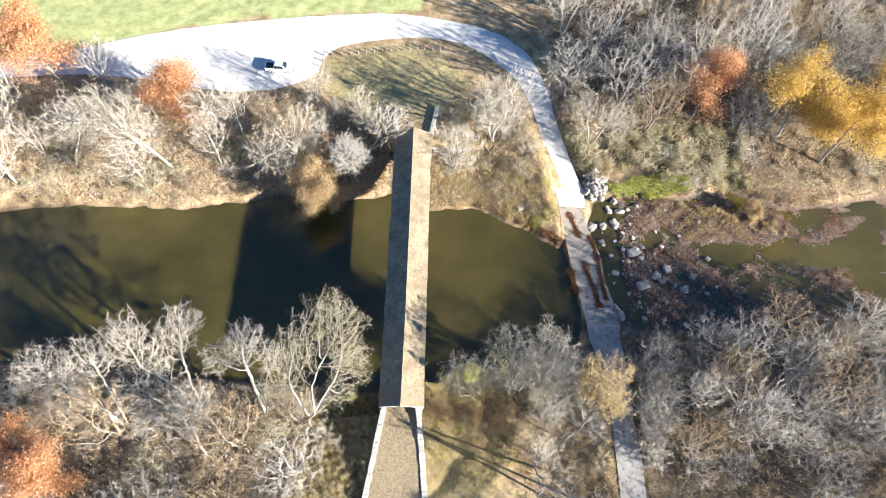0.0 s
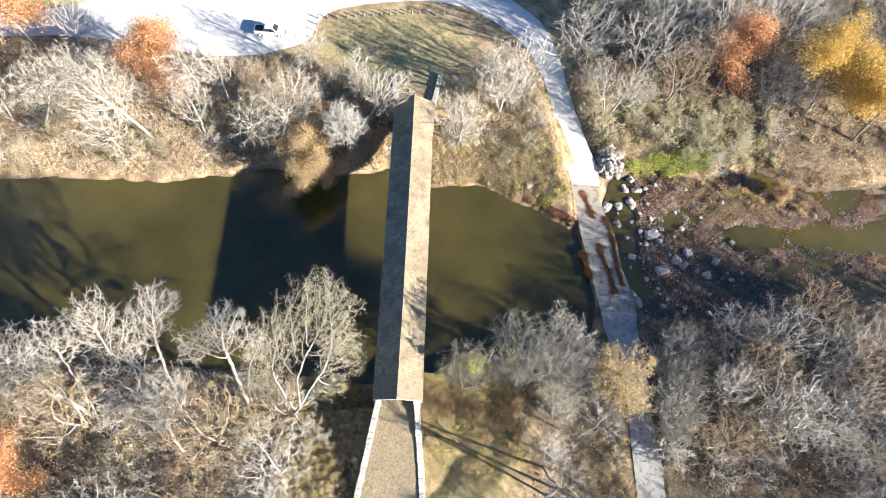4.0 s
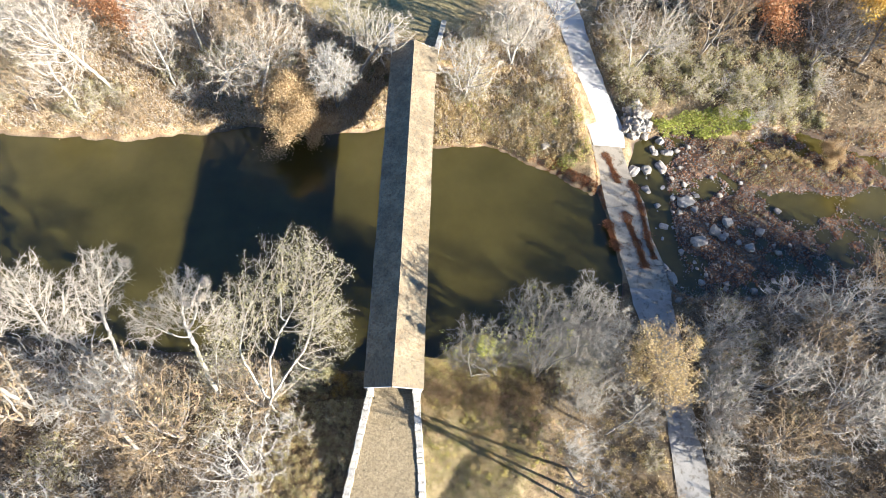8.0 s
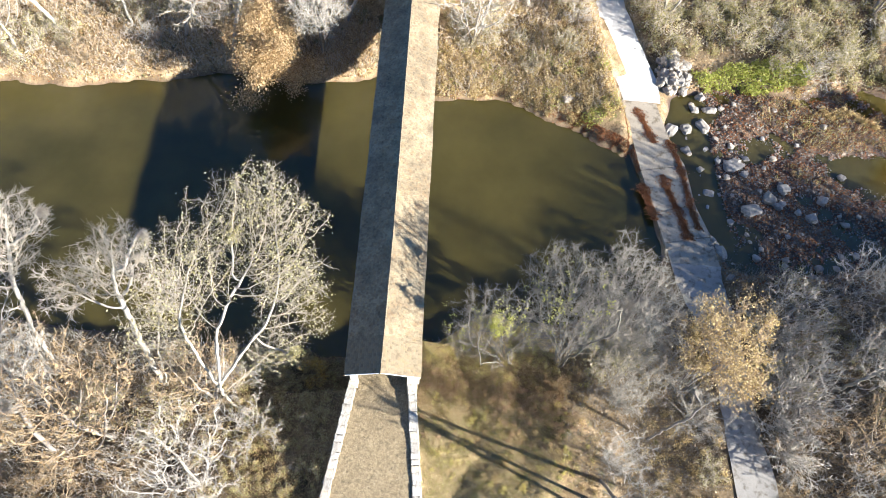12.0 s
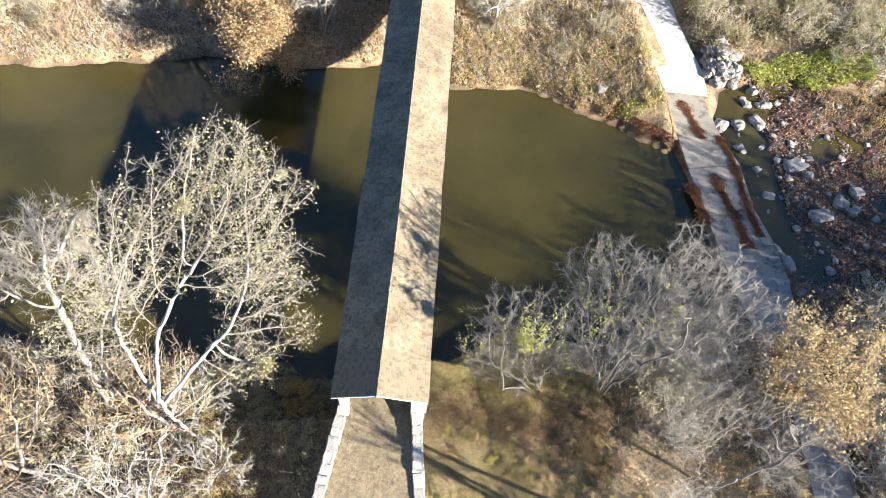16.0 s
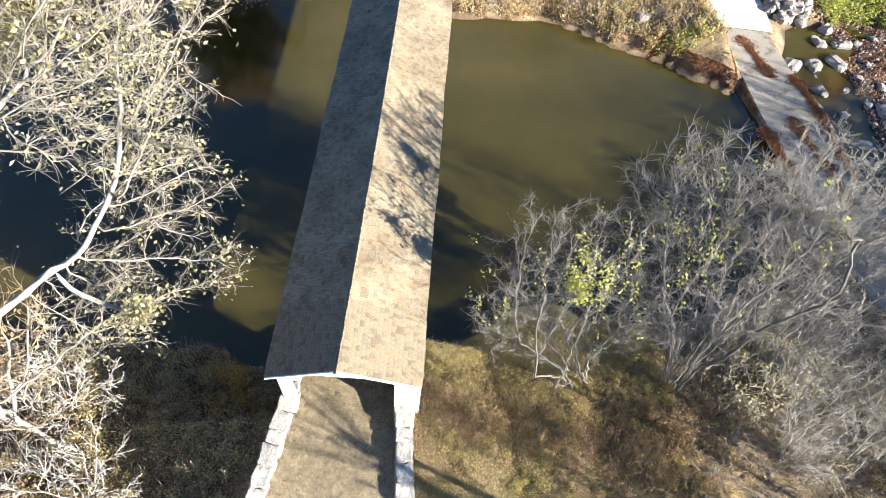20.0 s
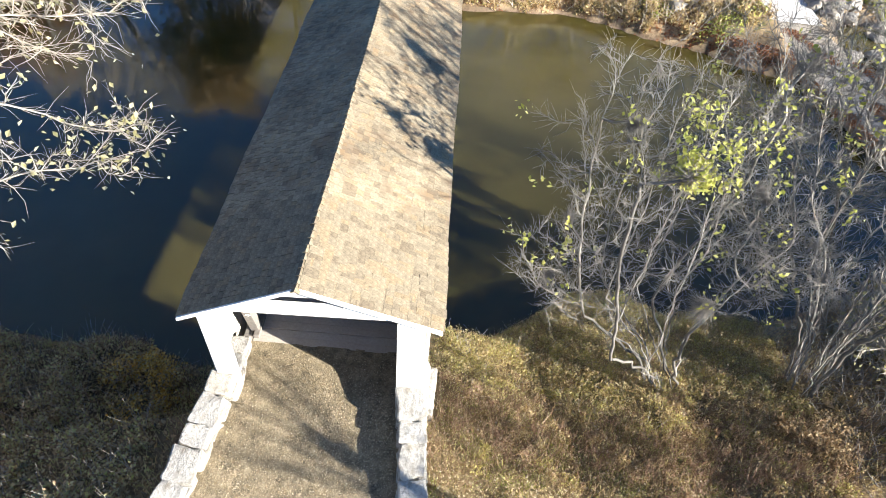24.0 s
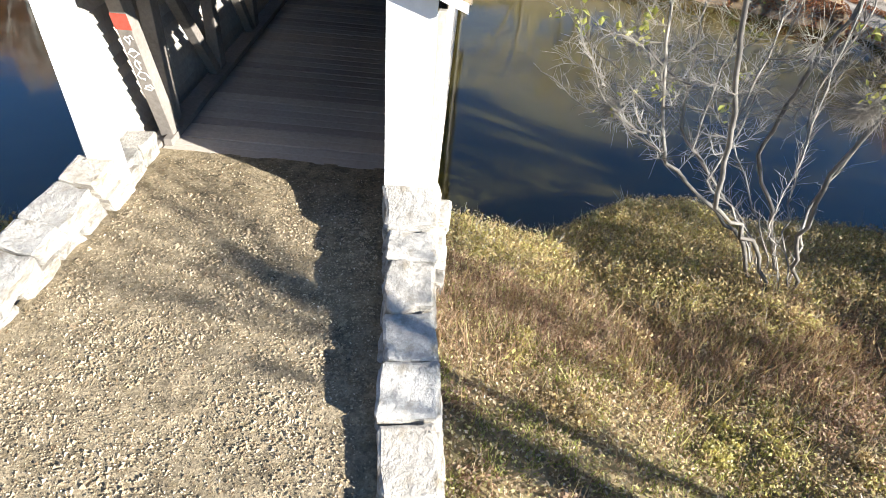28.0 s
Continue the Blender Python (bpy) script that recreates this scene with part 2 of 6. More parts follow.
M_CARPAINT = surface("car_paint_white", (0.74, 0.74, 0.74), (0.82, 0.82, 0.82), 0.4, 3.0, rough=0.3, relief=0.0)
M_DARK = surface("dark_rubber", (0.02, 0.02, 0.02), (0.04, 0.04, 0.04), 2.0, 9.0, rough=0.7, relief=0.1)
M_GLASS = surface("tinted_glass", (0.015, 0.018, 0.02), (0.03, 0.035, 0.04), 1.0, 3.0, rough=0.08, relief=0.0)
M_REDPAINT = surface("red_paint", (0.30, 0.05, 0.03), (0.45, 0.09, 0.06), 3.0, 12.0, relief=0.2)

# ---- small builders ----
def mesh_of(name, verts, faces, material, smooth=False):
    me = bpy.data.meshes.new(name)
    me.from_pydata([tuple(map(float, v)) for v in verts] if not isinstance(verts, np.ndarray) else verts.tolist(), [], faces if isinstance(faces, list) else faces.tolist())
    me.materials.append(material)
    if smooth:
        me.polygons.foreach_set("use_smooth", [True] * len(me.polygons))
    return me


def part(name, bm, material, parent, label="", smooth=False):
    me = bpy.data.meshes.new(name)
    bm.to_mesh(me)
    bm.free()
    me.materials.append(material)
    if smooth:
        me.polygons.foreach_set("use_smooth", [True] * len(me.polygons))
    ob = new(name, me)
    ob.parent = parent
    return tagged(ob, label)


def shared(name, me, m, parent):
    """An object on a mesh that others use too."""
    ob = new(name, me)
    ob.parent = parent
    ob.matrix_basis = m
    return ob


def thing(name, label, category, at=(0, 0, 0), group="", kind=""):
    ob = new(name)
    ob.location = at
    ob.empty_display_size = 0.2
    return tagged(ob, label, category, group, kind)


def box(bm, x0, x1, y0, y1, z0, z1, bevel=0.0, m=None):
    made = bmesh.ops.create_cube(bm, size=1.0)["verts"]
    for v in made:
        v.co = Vector(((x0 + x1) / 2 + v.co.x * (x1 - x0), (y0 + y1) / 2 + v.co.y * (y1 - y0), (z0 + z1) / 2 + v.co.z * (z1 - z0)))
    if bevel:
        edges = list({e for v in made for e in v.link_edges})
        made = bmesh.ops.bevel(bm, geom=edges, offset=bevel, segments=1, affect="EDGES")["verts"]
    if m is not None:
        bmesh.ops.transform(bm, matrix=m, verts=list(made))
    return made


def prism(bm, outline, y0, y1):
    """A flat shape in x and z, given its depth along y."""
    a = [bm.verts.new((x, y0, z)) for x, z in outline]
    b = [bm.verts.new((x, y1, z)) for x, z in outline]
    bm.faces.new(a)
    bm.faces.new(b[::-1])
    for i in range(len(a)):
        j = (i + 1) % len(a)
        bm.faces.new((a[j], a[i], b[i], b[j]))
    bmesh.ops.recalc_face_normals(bm, faces=bm.faces[:])


def beam(bm, p, q, w, d):
    """A squared timber from p to q, w across and d deep."""
    p, q = Vector(p), Vector(q)
    axis = (q - p).normalized()
    side = axis.cross(Vector((1, 0, 0)) if abs(axis.x) < 0.9 else Vector((0, 0, 1))).normalized()
    other = axis.cross(side)
    m = Matrix((side, other, axis)).transposed().to_4x4()
    m.translation = (p + q) / 2
    L = (q - p).length
    box(bm, -w / 2, w / 2, -d / 2, d / 2, -L / 2, L / 2, 0.012, m)


# ---- the lie of the land ----
WATER = -5.3
NORTH = ((-400, 20), (-150, 30), (-73, 35.3), (-61, 37.5), (-45, 37.6), (-37, 38.3), (-30, 39.9), (-24, 41.5), (-13.4, 40.8), (-4, 42.6), (4, 39.8), (13, 40.3), (18.4, 37.4), (23.5, 35.2), (27.6, 32.4), (29, 36), (33, 43), (43, 45.1), (52, 44.2), (62.5, 46.8), (74, 42.8), (95, 47.2), (150, 52), (400, 60))
SOUTH = ((-400, -10), (-150, 0), (-73, 8), (-45, 7), (-30, 6), (-12, 5.2), (-9, 5.8), (-6.5, 4.2), (3.3, 5.6), (5.5, 6.8), (7.2, 8.1), (9.1, 9.9), (11.4, 10.4), (13.4, 9.1), (18.3, 9.4), (27, 13), (37, 17), (47, 17), (58, 18.5), (67, 16.5), (86, 19), (150, 24), (400, 30))
# edges of the carriageway, inner then outer, and its height
ROAD_NORTH = (
    ((28.0, 41.2), (33.2, 41.0), -4.62), ((27.2, 46.0), (33.0, 45.0), -4.35), ((26.4, 49.5), (31.0, 49.5), -3.3), ((25.3, 53.5), (29.4, 54.0), -1.9),
    ((24.3, 57.5), (28.1, 58.5), -0.9), ((23.1, 62.5), (27.2, 63.0), -0.5), ((20.9, 68.2), (26.0, 68.8), -0.25), ((15.8, 74.2), (23.6, 76.0), -0.1),
    ((8.4, 78.6), (17.8, 81.4), 0.0), ((0.0, 79.2), (9.6, 84.2), 0.0), ((-9.4, 77.4), (0.0, 85.6), 0.0), ((-16.4, 75.0), (-8.0, 85.8), 0.0), ((-19.2, 71.5), (-18.0, 84.4), 0.0),
    ((-19.6, 66.2), (-28.7, 82.4), 0.0), ((-27.0, 62.5), (-36.0, 80.8), 0.0), ((-36.0, 61.0), (-44.0, 79.0), 0.0), ((-46.0, 62.5), (-54.0, 76.0), 0.0), ((-58.0, 64.0), (-64.6, 71.4), 0.0),
    ((-70.0, 63.5), (-73.0, 68.6), 0.0), ((-85.0, 60.5), (-87.0, 65.0), 0.0), ((-130.0, 48.0), (-132.0, 53.0), 0.0))
ROAD_SOUTH = (((31.0, 17.4), (36.6, 17.4), -4.72), ((30.9, 14.2), (36.2, 14.4), -4.1), ((32.2, 9.5), (36.5, 9.8), -3.4), ((32.9, 4.0), (36.3, 4.0), -3.1), ((32.8, -2.0), (36.3, -2.0), -3.0), ((32.7, -10.0), (36.9, -10.0), -2.9), ((32.0, -20.0), (36.0, -20.0), -2.7), ((29.0, -60.0), (33.0, -60.0), -2.0))
FORD = (((27.9, 41.3), (32.5, 41.0), -4.62), ((28.5, 36.0), (33.3, 35.2), -4.7), ((29.1, 30.1), (34.7, 31.2), -4.72), ((30.0, 24.0), (35.2, 25.5), -4.74), ((30.6, 20.0), (36.2, 21.2), -4.72), ((31.05, 17.3), (36.7, 17.3), -4.70))


def wavy(x, y, size, seed=0.0):
    """A smooth uneven field of about -1 to 1."""
    a, b = x / size + seed, y / size - 1.7 * seed
    return (np.sin(1.3 * a + 2.1 * np.sin(0.7 * b + seed)) + np.sin(1.7 * b - 1.9 * np.sin(0.9 * a)) + np.sin(2.9 * a + 2.3 * b + seed) * 0.6 + np.sin(4.7 * b - 3.9 * a) * 0.4) / 3


def near_strip(x, y, strip):
    """Distance to the middle line of a strip, less its half width, and the strip's height there."""
    best, height = np.full(np.shape(x), 1e9), np.zeros(np.shape(x))
    for (a0, b0, z0), (a1, b1, z1) in zip(strip, strip[1:]):
        p = np.array(((a0[0] + b0[0]) / 2, (a0[1] + b0[1]) / 2))
        q = np.array(((a1[0] + b1[0]) / 2, (a1[1] + b1[1]) / 2))
        d = q - p
        s = np.clip(((x - p[0]) * d[0] + (y - p[1]) * d[1]) / (d @ d), 0, 1)
        half = (math.dist(a0, b0) * (1 - s) + math.dist(a1, b1) * s) / 2
        gap = np.hypot(x - p[0] - s * d[0], y - p[1] - s * d[1]) - half
        closer = gap < best
        best, height = np.where(closer, gap, best), np.where(closer, z0 * (1 - s) + z1 * s, height)
    return best, height


def approach_z(y):
    return 0.42 + 0.11 * np.clip(y, -13, 0)


def wall_in(y, side):
    """The inner edge of the near wing walls."""
    return (2.12 + 0.108 * np.clip(-y, 0, 15)) if side > 0 else -(2.25 + 0.165 * np.clip(-y, 0, 15))


def land(x, y):
    x, y = np.asarray(x, float), np.asarray(y, float)
    yn = np.interp(x, *zip(*NORTH)) + 0.5 * wavy(x, y * 0, 2.3, 3.0)
    ys = np.interp(x, *zip(*SOUTH)) + 0.4 * wavy(x, y * 0, 2.1, 5.0)
    zn = WATER + np.interp(y - yn, (-9, -3, 0, 0.7, 3, 9, 17, 30), (-1.6, -0.8, 0, 0.9, 1.7, 3.5, 5.2, 5.3))
    top = np.interp(x, (-60, -16, -6, 12, 24, 60), (-1.6, -1.3, -1.6, -1.0, -3.0, -3.2))
    zs = np.interp(ys - y, (-9, -3, 0, 0.7, 2, 5, 9, 20), (-1.6, -0.8, 0, 1.0, 1.5, 2.0, 3.0, 4.3))
    # the near bank stands higher over the water, on a steeper edge
    cut = np.interp(ys - y, (-9, -3, 0, 0.5, 1.3, 3, 6, 10, 20), (-1.6, -0.8, 0, 0.7, 1.0, 1.25, 1.75, 2.6, 4.3))
    zs = np.minimum(WATER + zs + (cut - zs) * np.clip((x - 2) / 2, 0, 1) * np.clip((17 - x) / 4, 0, 1), top)
    z = np.maximum(zn, zs)
    dry = np.clip((z - WATER) / 1.5, 0, 1)
    z = z + dry * (0.16 * wavy(x, y, 3.1, 1.0) + 0.07 * wavy(x, y, 0.9, 2.0))
    shoal = np.clip((x - 36) / 3, 0, 1)
    bed = WATER - 0.04 + 0.24 * wavy(x, y, 2.6, 4.0) + 0.16 * wavy(x, y, 0.8, 6.0) + 0.45 * np.exp(-(((x - 57) / 15) ** 2 + ((y - 38.5 + (x - 57) * 0.25) / 4.5) ** 4)) + 0.25 * np.exp(-(((x - 46) / 9) ** 2 + ((y - 27) / 6) ** 4))
    bed = bed - 0.5 * np.exp(-(((y - 33.5) / 2.2) ** 2)) * np.clip((x - 52) / 6, 0, 1)
    z = np.maximum(z, np.where(shoal > 0, bed * shoal + (1 - shoal) * (-9), -9))
    # the raised ends of the bridge
    for side, fall, t, drop, end in ((1, 0.24, np.clip((y + 5) / 10, 0, 1), 3.2, 6), (-1, 0.42, np.clip((y + 0.2) / 1.2, 0, 1), 9.0, 1)):
        over = side * (x - wall_in(y, side))
        bank = approach_z(y) - 0.05 - 0.35 * np.clip(over - 0.3, 0, 0.5) / 0.5 - fall * np.clip(over - 0.8, 0, 40)
        z = np.where((over > 0) & (y < end), np.maximum(z, bank - drop * t), z)
    inside = (x < wall_in(y, 1)) & (x > wall_in(y, -1)) & (y < 0.6)
    z = np.where(inside, approach_z(y) - 0.06, z)
    knob = 1.0 - 0.07 * np.clip(y - 51, 0, 15) - 0.16 * np.clip(np.abs(x) - 3.5 - 0.15 * (y - 51), 0, 30)
    z = np.where(y > 50.6, np.maximum(z, knob - 6 * np.clip(51.4 - y, 0, 1)), z)
    for strip, soft in ((ROAD_NORTH, 2.5), (ROAD_SOUTH, 2.0), (FORD, 1.0)):
        gap, level = near_strip(x, y, strip)
        w = np.clip(1 - gap / soft, 0, 1)
        w = w * w * (3 - 2 * w)
        z = z * (1 - w) + (level - 0.09) * w
    return z


def spacing(lo, hi, fine, centre, coarse, ends):
    """Coordinates that are fine in the middle and grow coarser outwards."""
    out, v = [centre], centre
    while v < ends[1]:
        v += fine if lo < v < hi else min(coarse, fine + 0.12 * max(lo - v, v - hi, 0))
        out.append(v)
    v = centre
    while v > ends[0]:
        v -= fine if lo < v < hi else min(coarse, fine + 0.12 * max(lo - v, v - hi, 0))
        out.append(v)
    return np.array(sorted(out))


def build_ground():
    xs = spacing(-45, 60, 0.70, 0.0, 60.0, (-1800, 1800))
    ys = spacing(-14, 88, 0.70, 0.0, 60.0, (-1500, 1800))
    # finer round the near end of the bridge
    xs = np.unique(np.concatenate((xs[(xs < -13) | (xs > 17)], np.arange(-13, 17.01, 0.3))))
    ys = np.unique(np.concatenate((ys[(ys < -11) | (ys > 11)], np.arange(-11, 11.01, 0.3))))
    gx, gy = np.meshgrid(xs, ys)
    z = land(gx, gy)
    far = np.hypot(gx, gy - 35)
    z = z + np.clip((far - 160) / 500, 0, 1) * 6
    nx, ny = len(xs), len(ys)
    verts = np.stack((gx.ravel(), gy.ravel(), z.ravel()), 1)
    i = np.arange(nx * ny).reshape(ny, nx)
    faces = np.stack((i[:-1, :-1], i[:-1, 1:], i[1:, 1:], i[1:, :-1]), -1).reshape(-1, 4)
    me = mesh_of("ground", verts, faces, M_GROUND, True)
    x, y, h = verts.T
    uneven = wavy(x, y, 4.0, 7.0) * 2 + wavy(x, y, 1.1, 8.0)
    lawn = np.clip(1.3 - np.hypot((x + 4) / 15, (y - 66) / 10.5) ** 4 + 0.1 * uneven, 0, 1)
    verge = 0.6 * np.clip((y < 4) * (1.4 - np.hypot((x - 7) / 9, (y + 5) / 9) ** 4 + 0.15 * uneven), 0, 1)
    south = (y < -0.2) * (x > wall_in(y, -1) - 0.6) * (x < wall_in(y, 1) + 0.5) * 1.0
    top = np.interp(x, (-130, -85, -64, -40, -17, 0, 12), (53, 64, 71, 80, 84.5, 85.5, 140))
    field = np.clip((y - top) / 1.5 + 0.5 * uneven, 0, 1) * (x < 8)
    # shade of the wooded banks painted as darker litter, faintly on the near bank
    shade_litter = np.clip((20 - y) / 2, 0, 1) * np.clip(np.where(x < 0, -x - 1.5, x - 25) / 5, 0, 1) * (0.8 + 0.2 * uneven)
    shade_litter = np.maximum(shade_litter, 0.12 * (y < 10) * (x > 2))
    shade_litter = np.clip(np.maximum(shade_litter, 0.8 * np.clip((x - 30) / 6, 0, 1) * np.clip((y - 46) / 4, 0, 1)), 0, 1)
    mud = np.clip((WATER + 0.38 - h) / 0.25 + 0.3 * uneven, 0, 1) * np.where(x > 34, 1, 0.7)
    mud = np.maximum(mud, np.clip((x - 36) / 3, 0, 1) * np.clip((WATER + 1.0 - h) / 0.5, 0, 1) * 0.85)
    for key, values in (("grass", np.maximum(np.maximum(lawn, verge), south)), ("mud", mud), ("field", field), ("shade_litter", shade_litter)):
        me.attributes.new(key, "FLOAT", "POINT").data.foreach_set("value", values.astype(np.float32))
    tagged(new("ground", me), "river banks covered with dry leaf litter and rough grass", "ground", kind="structure")


def ribbon(strip, lift, across=6, along=4, crown=0.04, edge=0.25):
    """A sheet between two edges, with a slightly ragged border."""
    a = np.array([s[0] for s in strip], float)
    b = np.array([s[1] for s in strip], float)
    h = np.array([s[2] for s in strip], float)
    n = (len(strip) - 1) * along + 1
    u = np.linspace(0, len(strip) - 1, n)
    k = np.arange(len(strip))
    A = np.stack([np.interp(u, k, a[:, j]) for j in (0, 1)], 1)
    B = np.stack([np.interp(u, k, b[:, j]) for j in (0, 1)], 1)
    H = np.interp(u, k, h)
    for _ in range(3):
        for arr in (A, B):
            arr[1:-1] = (arr[:-2] + 2 * arr[1:-1] + arr[2:]) / 4
    side = (B - A) / np.linalg.norm(B - A, axis=1)[:, None]
    A = A + side * (edge * wavy(A[:, 0] * 1.0, A[:, 1] * 1.0, 0.8, 1.0))[:, None]
    B = B + side * (edge * wavy(B[:, 0] * 1.0, B[:, 1] * 1.0, 0.8, 2.0))[:, None]
    verts = []
    for i in range(n):
        for j in range(across + 1):
            s = j / across
            p = A[i] * (1 - s) + B[i] * s
            verts.append((p[0], p[1], H[i] + lift + crown * (1 - (2 * s - 1) ** 2)))
    w = across + 1
    faces = [(i * w + j, i * w + j + 1, (i + 1) * w + j + 1, (i + 1) * w + j) for i in range(n - 1) for j in range(across)]
    return verts, faces


build_ground()
xs = np.array([-1800, -200, -60, 0, 60, 200, 1800.0])
tagged(new("river", mesh_of("river", [(x, y, WATER) for y in (-90, 20, 80) for x in xs], [(i + 7 * j, i + 1 + 7 * j, i + 8 + 7 * j, i + 7 + 7 * j) for j in range(2) for i in range(6)], M_WATER)), "slow olive-green river with dark reflections", "river", kind="structure")
v, f = ribbon(ROAD_NORTH, 0.0)
tagged(new("gravel_road", mesh_of("gravel_road", v, f, M_GRAVEL, True)), "white gravel road that widens into a parking lot", "road", kind="structure")
v, f = ribbon(ROAD_SOUTH, 0.0)
tagged(new("gravel_track", mesh_of("gravel_track", v, f, M_SHADED_TRACK, True)), "pale gravel track leading down to the ford", "road", kind="structure")


# ---- the ford ----
def build_ford():
    ford = thing("ford", "low concrete ford slab strewn with wet brown leaves", "ford", (31, 30, -4.7), kind="structure")
    ford.location = (0, 0, 0)
    for (a0, b0, z0), (a1, b1, z1) in zip(FORD, FORD[1:]):
        bm = bmesh.new()
        gap = 0.012
        lo, hi = [], []
        for s in (gap / 2, 1 - gap / 2):
            for r in np.linspace(0, 1, 9):
                p = [(a0[k] * (1 - s) + a1[k] * s) * (1 - r) + (b0[k] * (1 - s) + b1[k] * s) * r for k in (0, 1)]
                jag = 0.10 * math.sin(17 * p[1] + 5 * r) if r == 1 else 0.0
                hi.append(bm.verts.new((p[0] + jag, p[1], z0 * (1 - s) + z1 * s + 0.02 * math.sin(3 * r + p[1]))))
                lo.append(bm.verts.new((p[0] + jag, p[1], -6.2)))
        for i in range(8):
            bm.faces.new((hi[i], hi[i + 1], hi[i + 10], hi[i + 9]))
        for i in range(8):
            bm.faces.new((lo[i], lo[i + 1], hi[i + 1], hi[i]))
            bm.faces.new((hi[i + 9], hi[i + 10], lo[i + 10], lo[i + 9]))
        bm.faces.new((lo[0], hi[0], hi[9], lo[9]))
        bm.faces.new((hi[8], lo[8], lo[17], hi[17]))
        bmesh.ops.recalc_face_normals(bm, faces=bm.faces[:])
        part("slab", bm, M_SLAB, ford)


build_ford()

# ---- the covered bridge ----
LENGTH, HALF, EAVE, RIDGE = 49.5, 3.2, 4.03, 5.60
bridge = thing("covered_bridge", "long covered timber bridge with cedar shingle roof and white portals", "covered bridge")
bridge.rotation_euler = (0.0124, 0, 0)


def roof_at(side, u, y):
    """A place on the roof: u from the ridge (0) to the eave (1)."""
    flare = 0.22 * np.clip((y - 42) / 6, 0, 1) * (side > 0)
    wave = 0.025 * np.sin(y * 0.55 + side) + 0.015 * np.sin(y * 1.31)
    near = np.clip(1 - y / 12, 0, 1)
    x = side * u * (HALF + flare + wave) - 0.11 * (1 - u) * near
    z = RIDGE - (RIDGE - EAVE) * u + 0.025 * np.sin(y * 0.8 + 2 * u) - 0.03 * np.sin(np.pi * u) + (0.20 if side > 0 else -0.08) * u * near
    return x, y, z


def roof_start(u):
    return -0.10 + 0.16 * u


def shingle_mesh(w, long, thick):
    h = w / 2
    v = [(-h, 0, thick), (h, 0, thick), (h, long, 0.004), (-h, long, 0.004), (-h, 0, 0), (h, 0, 0)]
    return v, [(0, 1, 2, 3), (4, 5, 1, 0), (4, 0, 3), (5, 2, 1)]


def build_roof():
    slope_len = math.hypot(HALF, RIDGE - EAVE)
    tilt = math.atan2(RIDGE - EAVE, HALF)
    rng = np.random.default_rng(11)
    singles = [mesh_of("shingle", *shingle_mesh(w, 0.36, t), M_SHINGLE_ONE) for w, t in ((0.15, 0.024), (0.19, 0.03), (0.23, 0.026), (0.26, 0.034))]
    widths = (0.15, 0.19, 0.23, 0.26)
    short = [mesh_of("shingle", *shingle_mesh(w, 0.17, t), M_SHINGLE_ONE) for w, t in ((0.15, 0.024), (0.19, 0.03), (0.23, 0.026), (0.26, 0.034))]
    for side in (1, -1):
        ys = np.concatenate(([0.0], np.linspace(0.02, 1, 70)))
        us = np.linspace(0, 1, 9)
        top = []
        for u in us:
            for k in ys:
                y = roof_start(u) + 0.02 + k * (LENGTH - 0.02 - roof_start(u))
                x, yy, z = roof_at(side, u, y)
                top.append((x, yy, z))
        n, w = len(ys), len(top)
        low = [(x, y, z - 0.09) for x, y, z in top]
        faces = []
        for i in range(len(us) - 1):
            for j in range(n - 1):
                a = i * n + j
                faces += [(a, a + n, a + n + 1, a + 1), (w + a, w + a + 1, w + a + n + 1, w + a + n)]
        for i in range(len(us) - 1):
            a, b = i * n, i * n + n - 1
            faces += [(a, w + a, w + a + n, a + n), (b, b + n, w + b + n, w + b)]
        for j in range(n - 1):
            a = (len(us) - 1) * n + j
            faces += [(a, w + a, w + a + 1, a + 1)]
        slope = new("roof_slope", mesh_of("roof_slope", top + low, faces, M_TIMBER))
        slope.parent = bridge
        tagged(slope, "weathered grey-brown cedar shingle roof slope")
        rows = int(slope_len / 0.19)
        verts, quads, near = [], [], 0
        for r in range(rows + 1):
            u = min(1.005, (r + 1) / rows)
            y = roof_start(u) + 0.0
            while y < LENGTH:
                k = int(rng.integers(4))
                wid = widths[k]
                mid = y + wid / 2
                x, _, z = roof_at(side, u, mid)
                # local frame: along the ridge, up the slope, out of the roof
                up = Vector((-side * math.cos(tilt), 0, math.sin(tilt)))
                out = Vector((side * math.sin(tilt), 0, math.cos(tilt)))
                along = up.cross(out)
                m = Matrix((along, up, out)).transposed().to_4x4() @ Matrix.Rotation(rng.normal(0, 0.015), 4, "Z")
                m.translation = Vector((x, mid, z)) + out * (0.012 + 0.006 * rng.random()) + up * rng.normal(0, 0.008)
                if mid < 3.2 and near < 300:
                    shared("shingle", (short if r == 0 else singles)[k], m, slope)
                    near += 1
                else:
                    sv, sf = shingle_mesh(wid - 0.008, 0.17 if r == 0 else 0.36, 0.018 + 0.02 * rng.random())
                    base = len(verts)
                    verts += [tuple(m @ Vector(p)) for p in sv]
                    quads += [tuple(base + i for i in face) for face in sf]
                y += wid + 0.006
        rest = new("shingle_field", mesh_of("shingle_field", verts, quads, M_SHINGLE))
        rest.parent = slope
        tagged(rest, kind="stuff")
    cap_v, cap_f = [], []
    for s in (1, -1):
        b = len(cap_v)
        for x, z in ((0, 0.02), (s * 0.10, -0.049), (s * 0.10, -0.075), (0, -0.012)):
            cap_v += [(x, 0, z + 0.03), (x, 0.30, z)]
        cap_f += [(b, b + 1, b + 3, b + 2), (b + 2, b + 3, b + 5, b + 4), (b, b + 2, b + 4, b + 6)]
